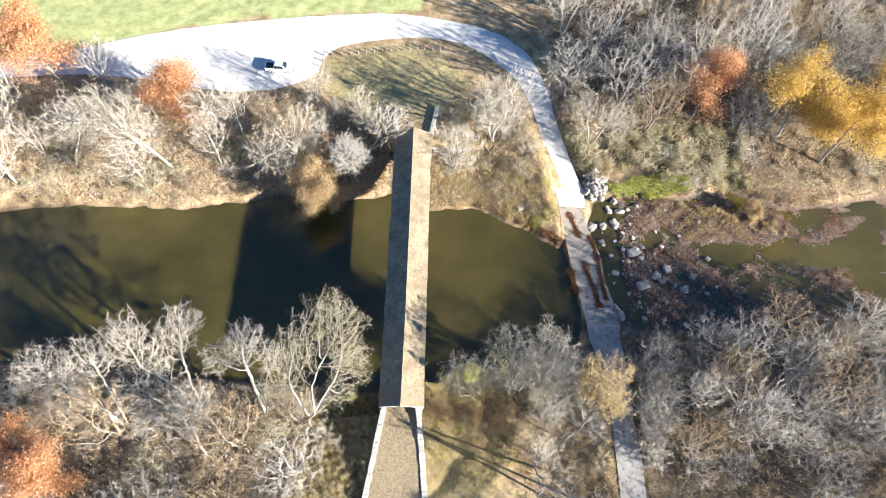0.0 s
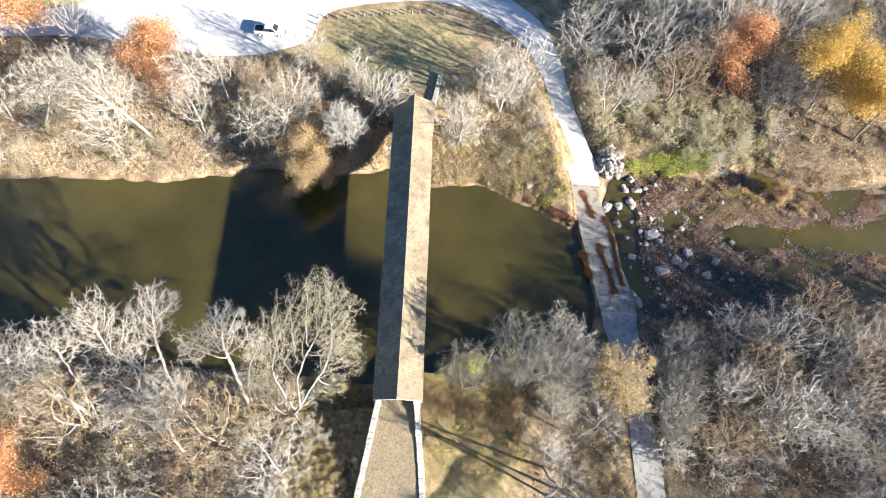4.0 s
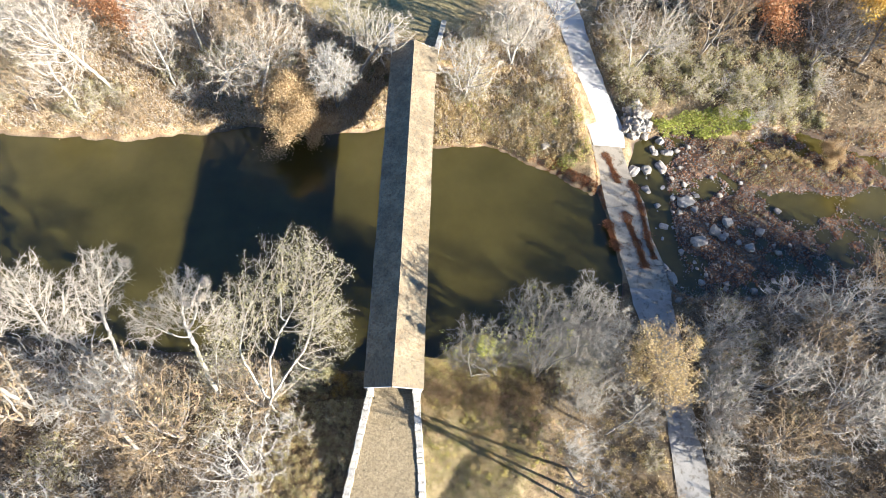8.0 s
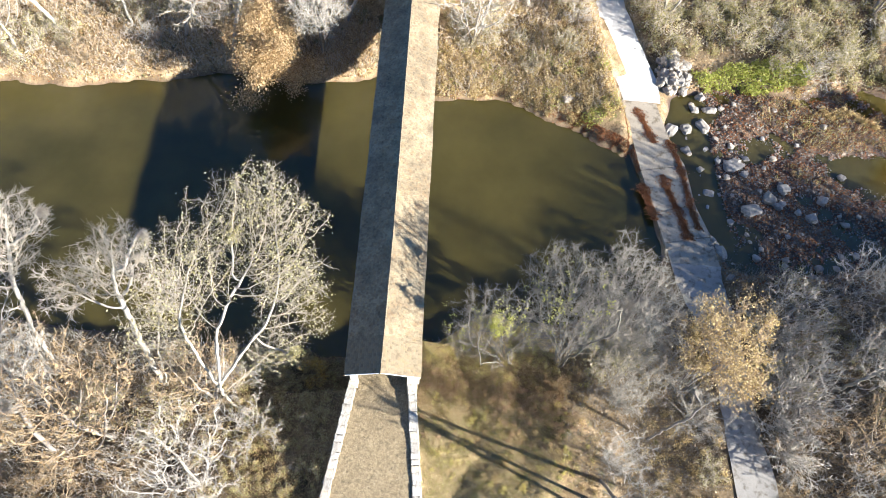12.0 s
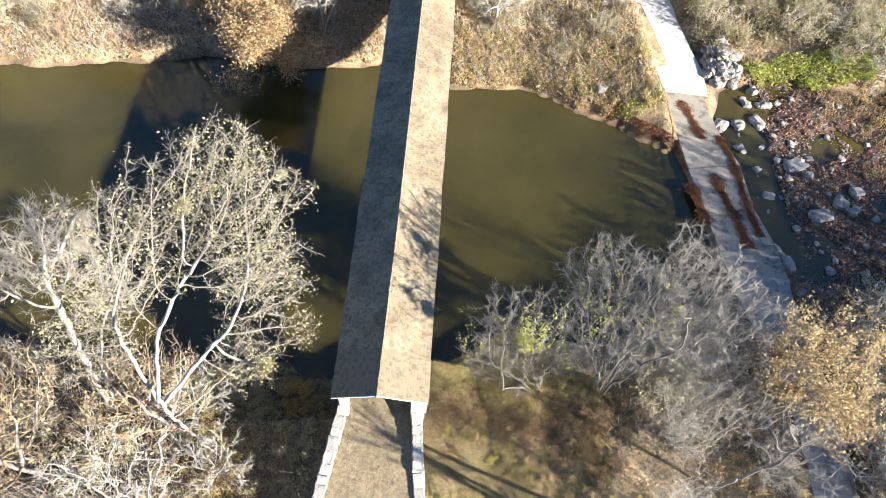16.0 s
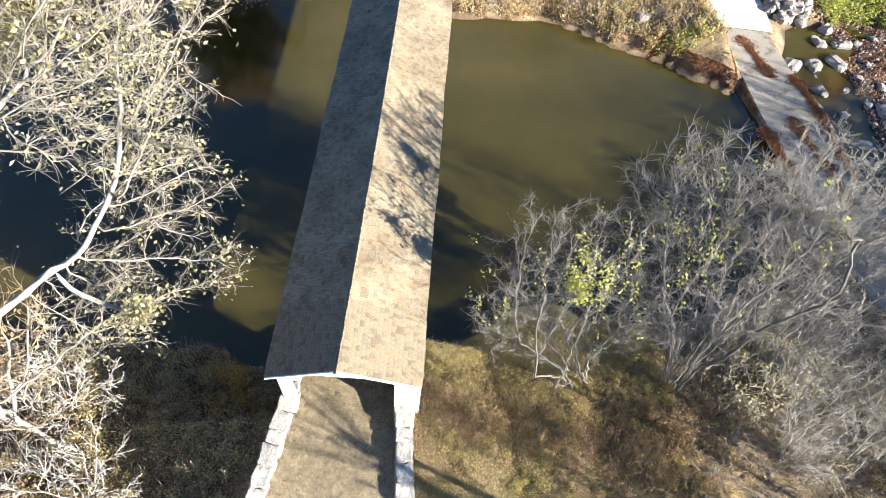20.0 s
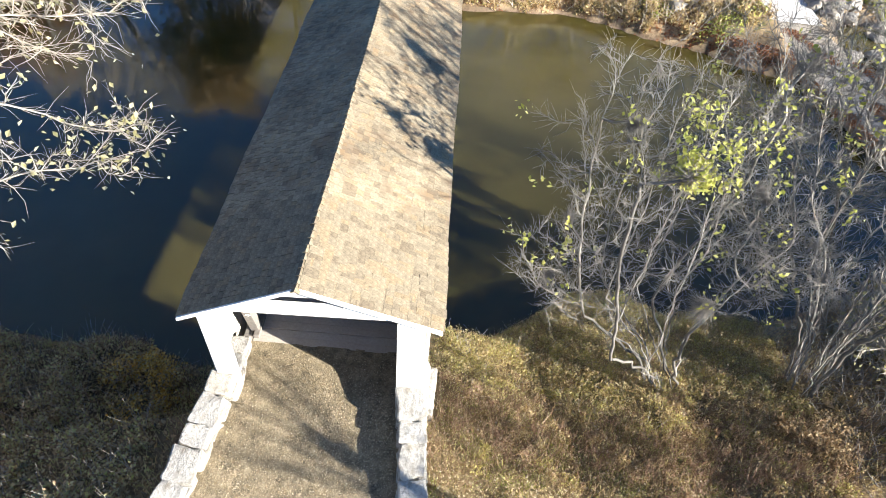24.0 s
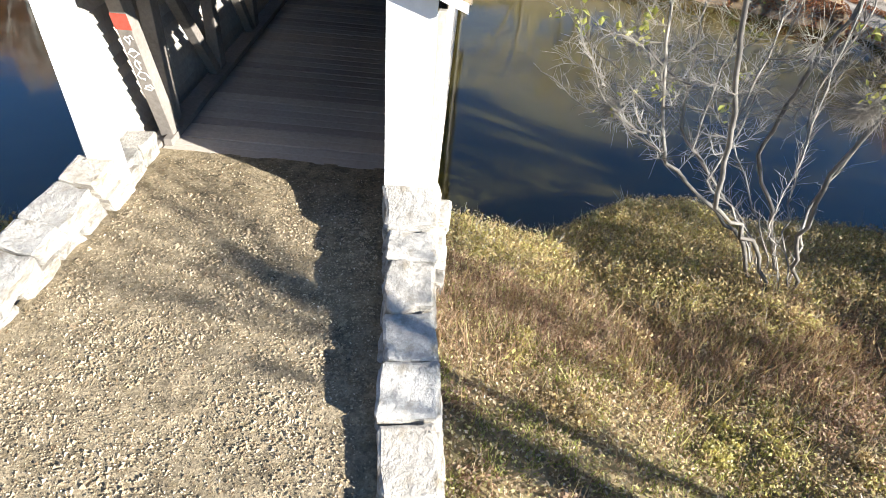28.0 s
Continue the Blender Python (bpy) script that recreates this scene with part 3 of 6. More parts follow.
    caps = mesh_of("ridge_cap", cap_v, cap_f, M_SHINGLE_ONE)
    y = -0.23
    while y < LENGTH - 0.2:
        x, _, z = roof_at(1, 0, y)
        shared("ridge_cap", caps, pose(x + rng.normal(0, 0.008), y, z + 0.010, 0, rng.normal(0, 1), rng.normal(0, 1)), bridge)
        y += 0.24


def build_bridge():
    rng = random.Random(5)
    for y0, far in ((0.36, False), (LENGTH - 0.6, True)):
        d = 0.14
        for outline in (((-2.95, 0.28), (-2.25, 0.28), (-2.25, 4.07), (-2.95, 4.07)), ((2.12, 0.28), (2.95, 0.28), (2.95, 4.07), (2.12, 4.07)),
                        ((-2.95, 4.075), (2.95, 4.075), (2.20, 4.43), (-2.20, 4.43)), ((-2.20, 4.432), (-1.02, 4.432), (-1.02, 4.75), (-1.55, 4.75)),
                        ((0.83, 4.432), (2.20, 4.432), (1.55, 4.75), (0.83, 4.75)), ((-1.55, 4.752), (1.55, 4.752), (0, 5.48))):
            bm = bmesh.new()
            prism(bm, outline, y0, y0 + d)
            if not far:
                # the near portal has settled: its head leans out and its east side stands higher
                for v in bm.verts:
                    f = min(max((v.co.z - 0.5) / 3.5, 0), 1)
                    v.co.z += (0.034 * v.co.x + 0.11) * f
                    v.co.y += 0.05 - 0.16 * f
                    v.co.x *= 0.955 if abs(v.co.x) > 2.5 else 1
            part("portal_panel", bm, M_WHITE, bridge, "white painted portal panel")
        for s in (1, -1):
            bm = bmesh.new()
            edge = LENGTH - 0.02 if far else None
            a = [roof_at(s, u, (roof_start(u) if not far else edge)) for u in (0.0, 1.0)]
            push = 0.05 if far else -0.05
            pts = [Vector(p) for p in a]
            vs = []
            for p in pts:
                for dz in (0.02, -0.10):
                    for dy in (0, push):
                        vs.append(bm.verts.new((p.x, p.y + dy, p.z + dz)))
            for q in ((0, 1, 5, 4), (2, 6, 7, 3), (1, 3, 7, 5), (0, 4, 6, 2), (0, 2, 3, 1), (4, 5, 7, 6)):
                bm.faces.new([vs[i] for i in q])
            bmesh.ops.recalc_face_normals(bm, faces=bm.faces[:])
            part("bargeboard", bm, M_WHITE, bridge, "white edge board under the roof")
            bm = bmesh.new()
            box(bm, min(s * 2.70, s * 2.94), max(s * 2.70, s * 2.94), y0 + (0.142 if not far else -0.12), y0 + (0.258 if not far else -0.002), 0.3, 4.0, 0.01)
            part("portal_post", bm, M_SIDING, bridge)
    # side boards, with the open strip under the eaves
    for s, high in ((1, 0.245), (-1, 0.20)):
        board = bmesh.new()
        box(board, -0.02, 0.02, 0, LENGTH - 1.3, 0, high, 0.006)
        me = bpy.data.meshes.new("side_board")
        board.to_mesh(me)
        board.free()
        me.materials.append(M_SIDING)
        for i in range(19):
            shared("side_board", me, pose(s * (2.88 + 0.012 * (i % 2)), 0.62, -0.72 + 0.222 * i, 0, s * (8 if s > 0 else 20), 0), bridge)
    # trusses
    step = 2.72
    for s in (1, -1):
        for name, z, w in (("lower_chord", 0.28, 0.42), ("upper_chord", 3.98, 0.28)):
            bm = bmesh.new()
            box(bm, s * 2.55 - 0.13, s * 2.55 + 0.13, 1.6 if z < 1 else 0.75, LENGTH - 1.2, z - w / 2, z + w / 2, 0.015)
            part(name, bm, M_TIMBER, bridge)
        n = int((LENGTH - 4) / step)
        for i in range(n + 1):
            y = 2.9 + i * step
            bm = bmesh.new()
            box(bm, s * 2.5 - 0.13, s * 2.5 + 0.13, y - 0.15, y + 0.15, 0.42, 3.88, 0.015)
            part("truss_post", bm, M_TIMBER, bridge)
            bm = bmesh.new()
            beam(bm, (s * 2.5, y + (0.22 if i < n // 2 else step - 0.22), 3.78), (s * 2.5, y + (step - 0.22 if i < n // 2 else 0.22), 0.5), 0.22, 0.22)
            part("truss_brace", bm, M_TIMBER, bridge)
        bm = bmesh.new()
        beam(bm, (s * 2.38, 2.46, 0.52), (s * 2.40, 1.62, 3.85), 0.30, 0.26)
        brace = part("end_brace", bm, M_TIMBER, bridge, "pale worn end post with scrawled paint")
        if s < 0:
            p, q = Vector((s * 2.38, 2.46, 0.52)), Vector((s * 2.40, 1.62, 3.85))
            axis = (q - p).normalized()
            front = Vector((0, -axis.z, axis.y)).normalized()
            across = axis.cross(front)
            m = Matrix((across, axis, front)).transposed().to_4x4()
            for at, w, h, mat, name in ((2.55, 0.28, 0.30, M_REDPAINT, "red_patch"), (2.20, 0.16, 0.20, M_WHITE, "paint_mark"), (1.95, 0.18, 0.16, M_WHITE, "paint_mark"), (1.72, 0.10, 0.20, M_WHITE, "paint_mark"), (1.46, 0.17, 0.17, M_WHITE, "paint_mark"), (1.22, 0.20, 0.12, M_WHITE, "paint_mark")):
                bm = bmesh.new()
                if name == "paint_mark":
                    turns = rng.uniform(0.8, 1.6)
                    line = []
                    for k in range(9):
                        a = k / 8 * turns * 2 * math.pi
                        line.append(Vector((w * (0.45 * math.cos(a) * (1 - k / 16) + rng.uniform(-0.25, 0.25)), at + h * (0.5 * math.sin(a) + rng.uniform(-0.2, 0.2)), 0.158)))
                    rows = []
                    for k in range(9):
                        d = (line[min(k + 1, 8)] - line[max(k - 1, 0)]).normalized()
                        side = Vector((-d.y, d.x, 0)) * 0.013
                        rows.append([bm.verts.new(m @ v + p) for v in (line[k] - side, line[k] + side)])
                    for (v0, v1), (v2, v3) in zip(rows, rows[1:]):
                        bm.faces.new((v0, v2, v3, v1))
                else:
                    box(bm, -w / 2, w / 2, at - h / 2, at + h / 2, 0.148, 0.156, 0, m)
                    for v in bm.verts:
                        v.co += p
                part(name, bm, mat, brace)
    for i in range(17):
        y = 3.0 + i * 2.72
        bm = bmesh.new()
        box(bm, -2.6, 2.6, y - 0.1, y + 0.1, 4.0, 4.2, 0.012)
        part("tie_beam", bm, M_TIMBER, bridge)
    # floor
    planks = []
    for w in (0.285, 0.27):
        bm = bmesh.new()
        box(bm, -2.38, 2.38, 0, w, -0.07, 0, 0.008)
        me = bpy.data.meshes.new("plank")
        bm.to_mesh(me)
        bm.free()
        me.materials.append(M_DECK)
        planks.append(me)
    y = 1.95
    k = 0
    while y < LENGTH - 0.6:
        shared("plank", planks[k % 2], pose(rng.uniform(-0.02, 0.02), y, 0.41 + rng.uniform(-0.006, 0.006)), bridge)
        y += 0.292
        k += 1
    for x in (-1.7, -0.6, 0.6, 1.7):
        bm = bmesh.new()
        box(bm, x - 0.12, x + 0.12, 1.6, LENGTH - 0.8, 0.0, 0.33)
        part("stringer", bm, M_TIMBER, bridge)
    for s in (1, -1):
        bm = bmesh.new()
        box(bm, s * 2.3 - 0.09, s * 2.3 + 0.09, 2.1, LENGTH - 0.8, 0.415, 0.56, 0.015)
        part("kerb_rail", bm, M_TIMBER, bridge)


build_roof()
build_bridge()


# ---- masonry ----
def stone_mesh(name, seed, material, size=(1, 1, 1), rough=0.05, cuts=2, round_off=0.10):
    """A rough-hewn block about 1 across, uneven on all faces."""
    bm = bmesh.new()
    bmesh.ops.create_cube(bm, size=1.0)
    bmesh.ops.bevel(bm, geom=bm.edges[:], offset=round_off, segments=1, affect="EDGES")
    bmesh.ops.subdivide_edges(bm, edges=bm.edges[:], cuts=cuts - 1, use_grid_fill=True)
    off = Vector((seed * 3.1, seed * 1.7, seed * 5.3))
    for v in bm.verts:
        v.co += noise.noise_vector(v.co * 1.6 + off) * rough * 1.6 + noise.noise_vector(v.co * 4.0 + off) * rough * 0.6
        v.co = Vector((v.co.x * size[0], v.co.y * size[1], v.co.z * size[2]))
    bmesh.ops.triangulate(bm, faces=bm.faces[:])
    me = bpy.data.meshes.new(name)
    bm.to_mesh(me)
    bm.free()
    me.materials.append(material)
    return me


FAR_BLOCKS = [stone_mesh("stone", i, M_STONE, rough=0.06, round_off=0.06) for i in range(6)]
BLOCKS = [stone_mesh("stone", i, M_STONE, rough=0.075, round_off=0.06, cuts=3) for i in range(6)]
ROCKS = [stone_mesh("rock", 20 + i, M_ROCK, rough=0.16, round_off=0.22) for i in range(7)]


def wing_wall(path, top, courses, label):
    """A dry-laid wall of squared blocks. path: y to the middle line's x; top: y to the height."""
    rng = random.Random(path[0][0])
    (xa, ya), (xb, yb) = path
    wall = thing("stone_wall", label, "stone wall", kind="structure")
    length = math.hypot(xb - xa, yb - ya)
    turn = math.degrees(math.atan2(yb - ya, xb - xa))
    fall = 10.0 if ya < 10 else 0
    for c in range(courses):
        s = 0.0 if c % 2 == 0 else -0.4
        while s < length:
            L = rng.uniform(0.50, 0.98)
            mid = s + L / 2
            k = min(max(mid / length, 0), 1)
            x, y = xa + (xb - xa) * k, ya + (yb - ya) * k
            h = 0.34
            z = top(y) - h / 2 - c * (h + 0.008) + (rng.uniform(-0.02, 0.03) if c == 0 else 0)
            wide = rng.uniform(0.70, 0.80) + 0.06 * (c > 0)
            m = pose(x + rng.uniform(-0.02, 0.02), y, z, 0, fall if -13 < y < 0.5 else 0, turn + rng.uniform(-1.5, 1.5)) @ Matrix.Diagonal((L - 0.02, wide, h, 1))
            shared("stone", rng.choice(BLOCKS if ya < 10 and c < 2 else FAR_BLOCKS), m, wall)
            s += L
    return wall


wing_wall(((2.52, 0.45), (4.12, -14.0)), lambda y: float(approach_z(y)) + float(np.interp(y, (-14, -4.5, 0.3), (0.14, 0.20, 0.68))), 4, "pale limestone block wing wall along the bridge approach")
wing_wall(((-2.66, 0.45), (-5.0, -14.0)), lambda y: float(approach_z(y)) + float(np.interp(y, (-14, -4.5, 0.3), (0.20, 0.28, 0.66))), 6, "pale limestone block wing wall beside a steep drop")
wing_wall(((-2.75, 49.4), (-3.85, 57.4)), lambda y: 1.55 - 0.02 * (y - 50), 5, "grey limestone wing wall at the end of the bridge")
wing_wall(((2.75, 49.4), (4.3, 59.2)), lambda y: 1.55 - 0.06 * (y - 50), 5, "grey limestone wing wall at the end of the bridge")


def abutment(y0, y1, z1, label):
    base = thing("abutment", label, "abutment", kind="structure")
    rng = random.Random(int(y0 * 10))
    bm = bmesh.new()
    box(bm, -2.9, 2.9, y0 + 0.25, y1 - 0.25, -6.6, z1 - 0.15)
    part("core", bm, M_STONE, base)
    front = y1 - 0.35 if y0 < 10 else y0 + 0.35
    back = y1 if y0 < 10 else y0
    for c in range(16):
        z = z1 - 0.2 - 0.4 * c
        for x0 in np.arange(-2.6, 2.7, 0.88):
            shared("stone", rng.choice(FAR_BLOCKS), pose(x0 + 0.3 * (c % 2) - 0.15, front, z) @ Matrix.Diagonal((0.86, 0.75, 0.39, 1)), base)
        for s in (1, -1):
            shared("stone", rng.choice(FAR_BLOCKS), pose(s * 2.75, (y0 + y1) / 2, z, 0, 0, 90) @ Matrix.Diagonal((y1 - y0, 0.6, 0.39, 1)), base)


abutment(-0.1, 1.9, 0.32, "limestone block abutment under the end of the bridge")
abutment(48.4, 50.6, 0.9, "limestone block abutment under the end of the bridge")
for y in (0.95, 1.55):
    shared("bearing_stone", FAR_BLOCKS[int(y * 2) % 6], pose(-2.62, y, 0.62) @ Matrix.Diagonal((0.56, 0.6, 0.5, 1)), None)
for ob in [o for o in scene.objects if o.name.startswith("bearing_stone")]:
    tagged(ob, "whitish squared stone beside the bridge entrance", "stone", "bearing stones")


def approach_sheet():
    ys = np.concatenate((np.arange(-40, -14, 2.0), np.arange(-14, 2.01, 0.2)))
    rows, across = [], 24
    for y in ys:
        a, b = wall_in(y, -1) - 0.2, wall_in(y, 1) + 0.2
        if y > 0.3:
            a, b = -2.42, 2.4
        for i in range(across + 1):
            x = a + (b - a) * i / across
            rows.append((x, y, float(approach_z(y)) + 0.02 + 0.015 * float(wavy(x, y, 0.5)) + 0.012 * float(wavy(x, y, 0.2))))
    w = across + 1
    faces = [(j * w + i, j * w + i + 1, (j + 1) * w + i + 1, (j + 1) * w + i) for j in range(len(ys) - 1) for i in range(across)]
    tagged(new("approach_path", mesh_of("approach_path", rows, faces, M_APPROACH, True)), "tan gravel path strewn with small dry leaves", "path", kind="structure")


approach_sheet()


# ---- trees ----
class Tubes:
    def __init__(self):
        self.v, self.f = [], []

    def add(self, pts, radii, k):
        base = len(self.v)
        last = len(pts) - 1
        ref = Vector((0.31, 0.17, 0.93)) if abs((pts[-1] - pts[0]).normalized().z) < 0.8 else Vector((1, 0, 0))
        for i, (p, r) in enumerate(zip(pts, radii)):
            if i == last and r <= 0:
                self.v.append(tuple(p))
                break
            d = (pts[min(i + 1, last)] - pts[max(i - 1, 0)]).normalized()
            a = d.cross(ref).normalized()
            b = d.cross(a)
            for j in range(k):
                t = 2 * math.pi * j / k
                self.v.append(tuple(p + (a * math.cos(t) + b * math.sin(t)) * r))
        rings = last if radii[-1] <= 0 else last + 1
        for i in range(rings - 1):
            for j in range(k):
                n = (j + 1) % k
                self.f.append((base + i * k + j, base + i * k + n, base + (i + 1) * k + n, base + (i + 1) * k + j))
        if radii[-1] <= 0:
            tip = base + rings * k
            for j in range(k):
                self.f.append((base + (rings - 1) * k + j, base + (rings - 1) * k + (j + 1) % k, tip))


class Leaves:
    def __init__(self):
        self.v, self.f = [], []

    def add(self, p, size, rng):
        n = Vector((rng.gauss(0, 1), rng.gauss(0, 1), rng.gauss(0.4, 1))).normalized()
        a = n.orthogonal().normalized()
        a.rotate(Matrix.Rotation(rng.uniform(0, 6.28), 3, n))
        b = n.cross(a)
        s = size * rng.uniform(0.6, 1.3)
        i = len(self.v)
        self.v += [tuple(p - a * s), tuple(p + b * s * 0.62 + n * s * 0.2), tuple(p + a * s), tuple(p - b * s * 0.62 + n * s * 0.2)]
        self.f += [(i, i + 1, i + 2), (i, i + 2, i + 3)]


def grow(rng, cfg, trunk, crown, leaves, p, d, length, radius, level):
    """One branch and, further along it, its own branches."""
    last = len(cfg["kids"])
    n = cfg["seg"][level]
    pts, dirs = [p.copy()], []
    for i in range(n):
        d = (d + Vector((rng.gauss(0, 1), rng.gauss(0, 1), rng.gauss(0, 1))) * cfg["wob"][level] + Vector((0, 0, cfg["up"][level])) + Vector(cfg.get("pull", (0, 0, 0)))).normalized()
        p = p + d * (length / n)
        pts.append(p.copy())
        dirs.append(d.copy())
    end = 0.0 if level == last else radius * cfg.get("tip", 0.4)
    radii = [radius + (end - radius) * (i / n) for i in range(n + 1)]
    (trunk if level <= cfg.get("wood", 1) else crown).add(pts, radii, (6, 4, 3, 3, 3)[level])
    if level >= last - 1 and cfg.get("hang", 0):
        for _ in range(cfg["hang"]):
            q = pts[rng.randrange(1, n + 1)]
            leaves.add(q + Vector((rng.gauss(0, 1), rng.gauss(0, 1), rng.gauss(0, 1))) * cfg["puff"], cfg["size"], rng)
    if level == last:
        return
    kids = cfg["kids"][level]
    for j in range(kids):
        f = cfg["from"][level] + (1 - cfg["from"][level]) * (j + rng.random()) / kids
        k = min(int(f * n), n - 1)
        q = pts[k].lerp(pts[k + 1], f * n - k)
        r = (radii[k] + (radii[k + 1] - radii[k]) * (f * n - k)) * cfg.get("thin", 0.56)
        axis = dirs[k].orthogonal().normalized()
        axis.rotate(Matrix.Rotation(rng.uniform(0, 6.28), 3, dirs[k]))
        e = dirs[k].copy()
        e.rotate(Matrix.Rotation(radians(cfg["ang"][level] * rng.uniform(0.6, 1.35)), 3, axis))
        grow(rng, cfg, trunk, crown, leaves, q, e, length * cfg["len"][level] * rng.uniform(0.7, 1.25) * (1.2 - 0.55 * f), max(r, cfg.get("least", 0.022)), level + 1)


BASE = dict(kids=(12, 8, 6), seg=(5, 3, 2, 1), wob=(0.09, 0.11, 0.15, 0.2), up=(0.06, 0.05, 0.04, 0.02), ang=(46, 38, 38), len=(0.78, 0.48, 0.48), **{"from": (0.16, 0.15, 0.12)}, thin=0.5, hang=0, puff=0.3, size=0.2)


def tree(name, label, seed, height, radius, stems=1, lean=(0, 0), bark=M_BARK, twig=M_TWIG, leaf=None, splay=0.25, **change):
    """A tree: trunk and limbs in one part, twigs in another, and the leaves that still hang."""
    rng = random.Random(seed)
    cfg = {**BASE, **change}
    trunk, crown, leaves = Tubes(), Tubes(), Leaves()
    single = []
    for s in range(stems):
        if stems > 9 or cfg.get("single"):
            trunk = Tubes()
            single.append(trunk)
        a = 6.28 * (s + rng.random() * 0.6) / stems
        out = splay if stems > 1 else 0.05
        d = Vector((lean[0] + out * math.cos(a), lean[1] + out * math.sin(a), 1)).normalized()
        start = Vector((0.15 * math.cos(a), 0.15 * math.sin(a), -0.4)) * (1 if stems > 1 else 0.3)
        start.z = -0.4
        grow(rng, cfg, trunk, crown, leaves, start, d, height * rng.uniform(0.85, 1.0) * cfg.get("bole", 0.62), radius * (1 if stems < 3 else rng.uniform(0.6, 1)), 0)
    top = thing(name, label, "tree" if "shrub" not in name else "shrub")
    for part_name, data, mat in (*(("stem", t, bark) for t in single), ("trunk", None if single else trunk, bark), ("crown", crown, twig), ("foliage", leaves, leaf)):
        if data and data.v and mat:
            ob = new(part_name, mesh_of(part_name, data.v, data.f, mat, part_name != "foliage"))
            ob.parent = top
    return top


def put(proto, x, y, turn=0.0, scale=1.0, tall=1.0, label="", group="", sink=0.0):
    ob = copy_thing(proto, pose(x, y, float(land(x, y)) - sink, 0, 0, turn))
    ob.scale = (scale, scale, scale * tall)
    return tagged(ob, label, group=group)


def place(proto, x, y, turn=0.0, scale=1.0):
    """The first of its kind is itself a tree of the place."""
    proto.location = (x, y, float(land(x, y)))
    proto.rotation_euler = (0, 0, radians(turn))
    proto.scale = (scale,) * 3
    return proto


def frusta(p, q, r0, r1, k):
    """Tapered k-sided pieces of branch from p to q, all at once."""
    n = len(p)
    d = q - p
    d /= np.maximum(np.linalg.norm(d, axis=1), 1e-6)[:, None]
    ref = np.where(np.abs(d[:, 2:3]) < 0.8, (0.31, 0.17, 0.93), (1.0, 0.1, 0.0))
    a = np.cross(d, ref)
    a /= np.linalg.norm(a, axis=1)[:, None]
    b = np.cross(d, a)
    t = 2 * np.pi * np.arange(k) / k
    ring = a[:, None, :] * np.cos(t)[None, :, None] + b[:, None, :] * np.sin(t)[None, :, None]
    v = np.concatenate((p[:, None, :] + ring * r0[:, None, None], q[:, None, :] + ring * r1[:, None, None]), 1).reshape(-1, 3)
    j = np.arange(k)
    f = np.stack((j, (j + 1) % k, (j + 1) % k + k, j + k), 1)
    return v, (np.arange(n)[:, None, None] * 2 * k + f[None]).reshape(-1, 4)


def jointed(pos, par, rad, e, k):
    """Wood in one piece: a ring at each joint, shared by the branches that meet there."""
    at = np.unique(np.concatenate((e, par[e])))
    d = np.zeros((len(pos), 3))
    d[par[e]] = pos[e] - pos[par[e]]
    inner = at[par[at] >= 0]
    d[inner] = pos[inner] - pos[par[inner]]
    d = d[at] / np.linalg.norm(d[at], axis=1)[:, None]
    a = np.cross(d, (0.31, 0.93, 0.17))
    a /= np.linalg.norm(a, axis=1)[:, None]
    b = np.cross(d, a)
    t = 2 * np.pi * np.arange(k) / k
    v = (pos[at][:, None, :] + (a[:, None, :] * np.cos(t)[None, :, None] + b[:, None, :] * np.sin(t)[None, :, None]) * rad[at][:, None, None]).reshape(-1, 3)
    lo, hi = np.searchsorted(at, par[e])[:, None] * k, np.searchsorted(at, e)[:, None] * k
    j = np.arange(k)
    n = (j + 1) % k
    return v, np.stack((lo + j, lo + n, hi + n, hi + j), -1).reshape(-1, 4)


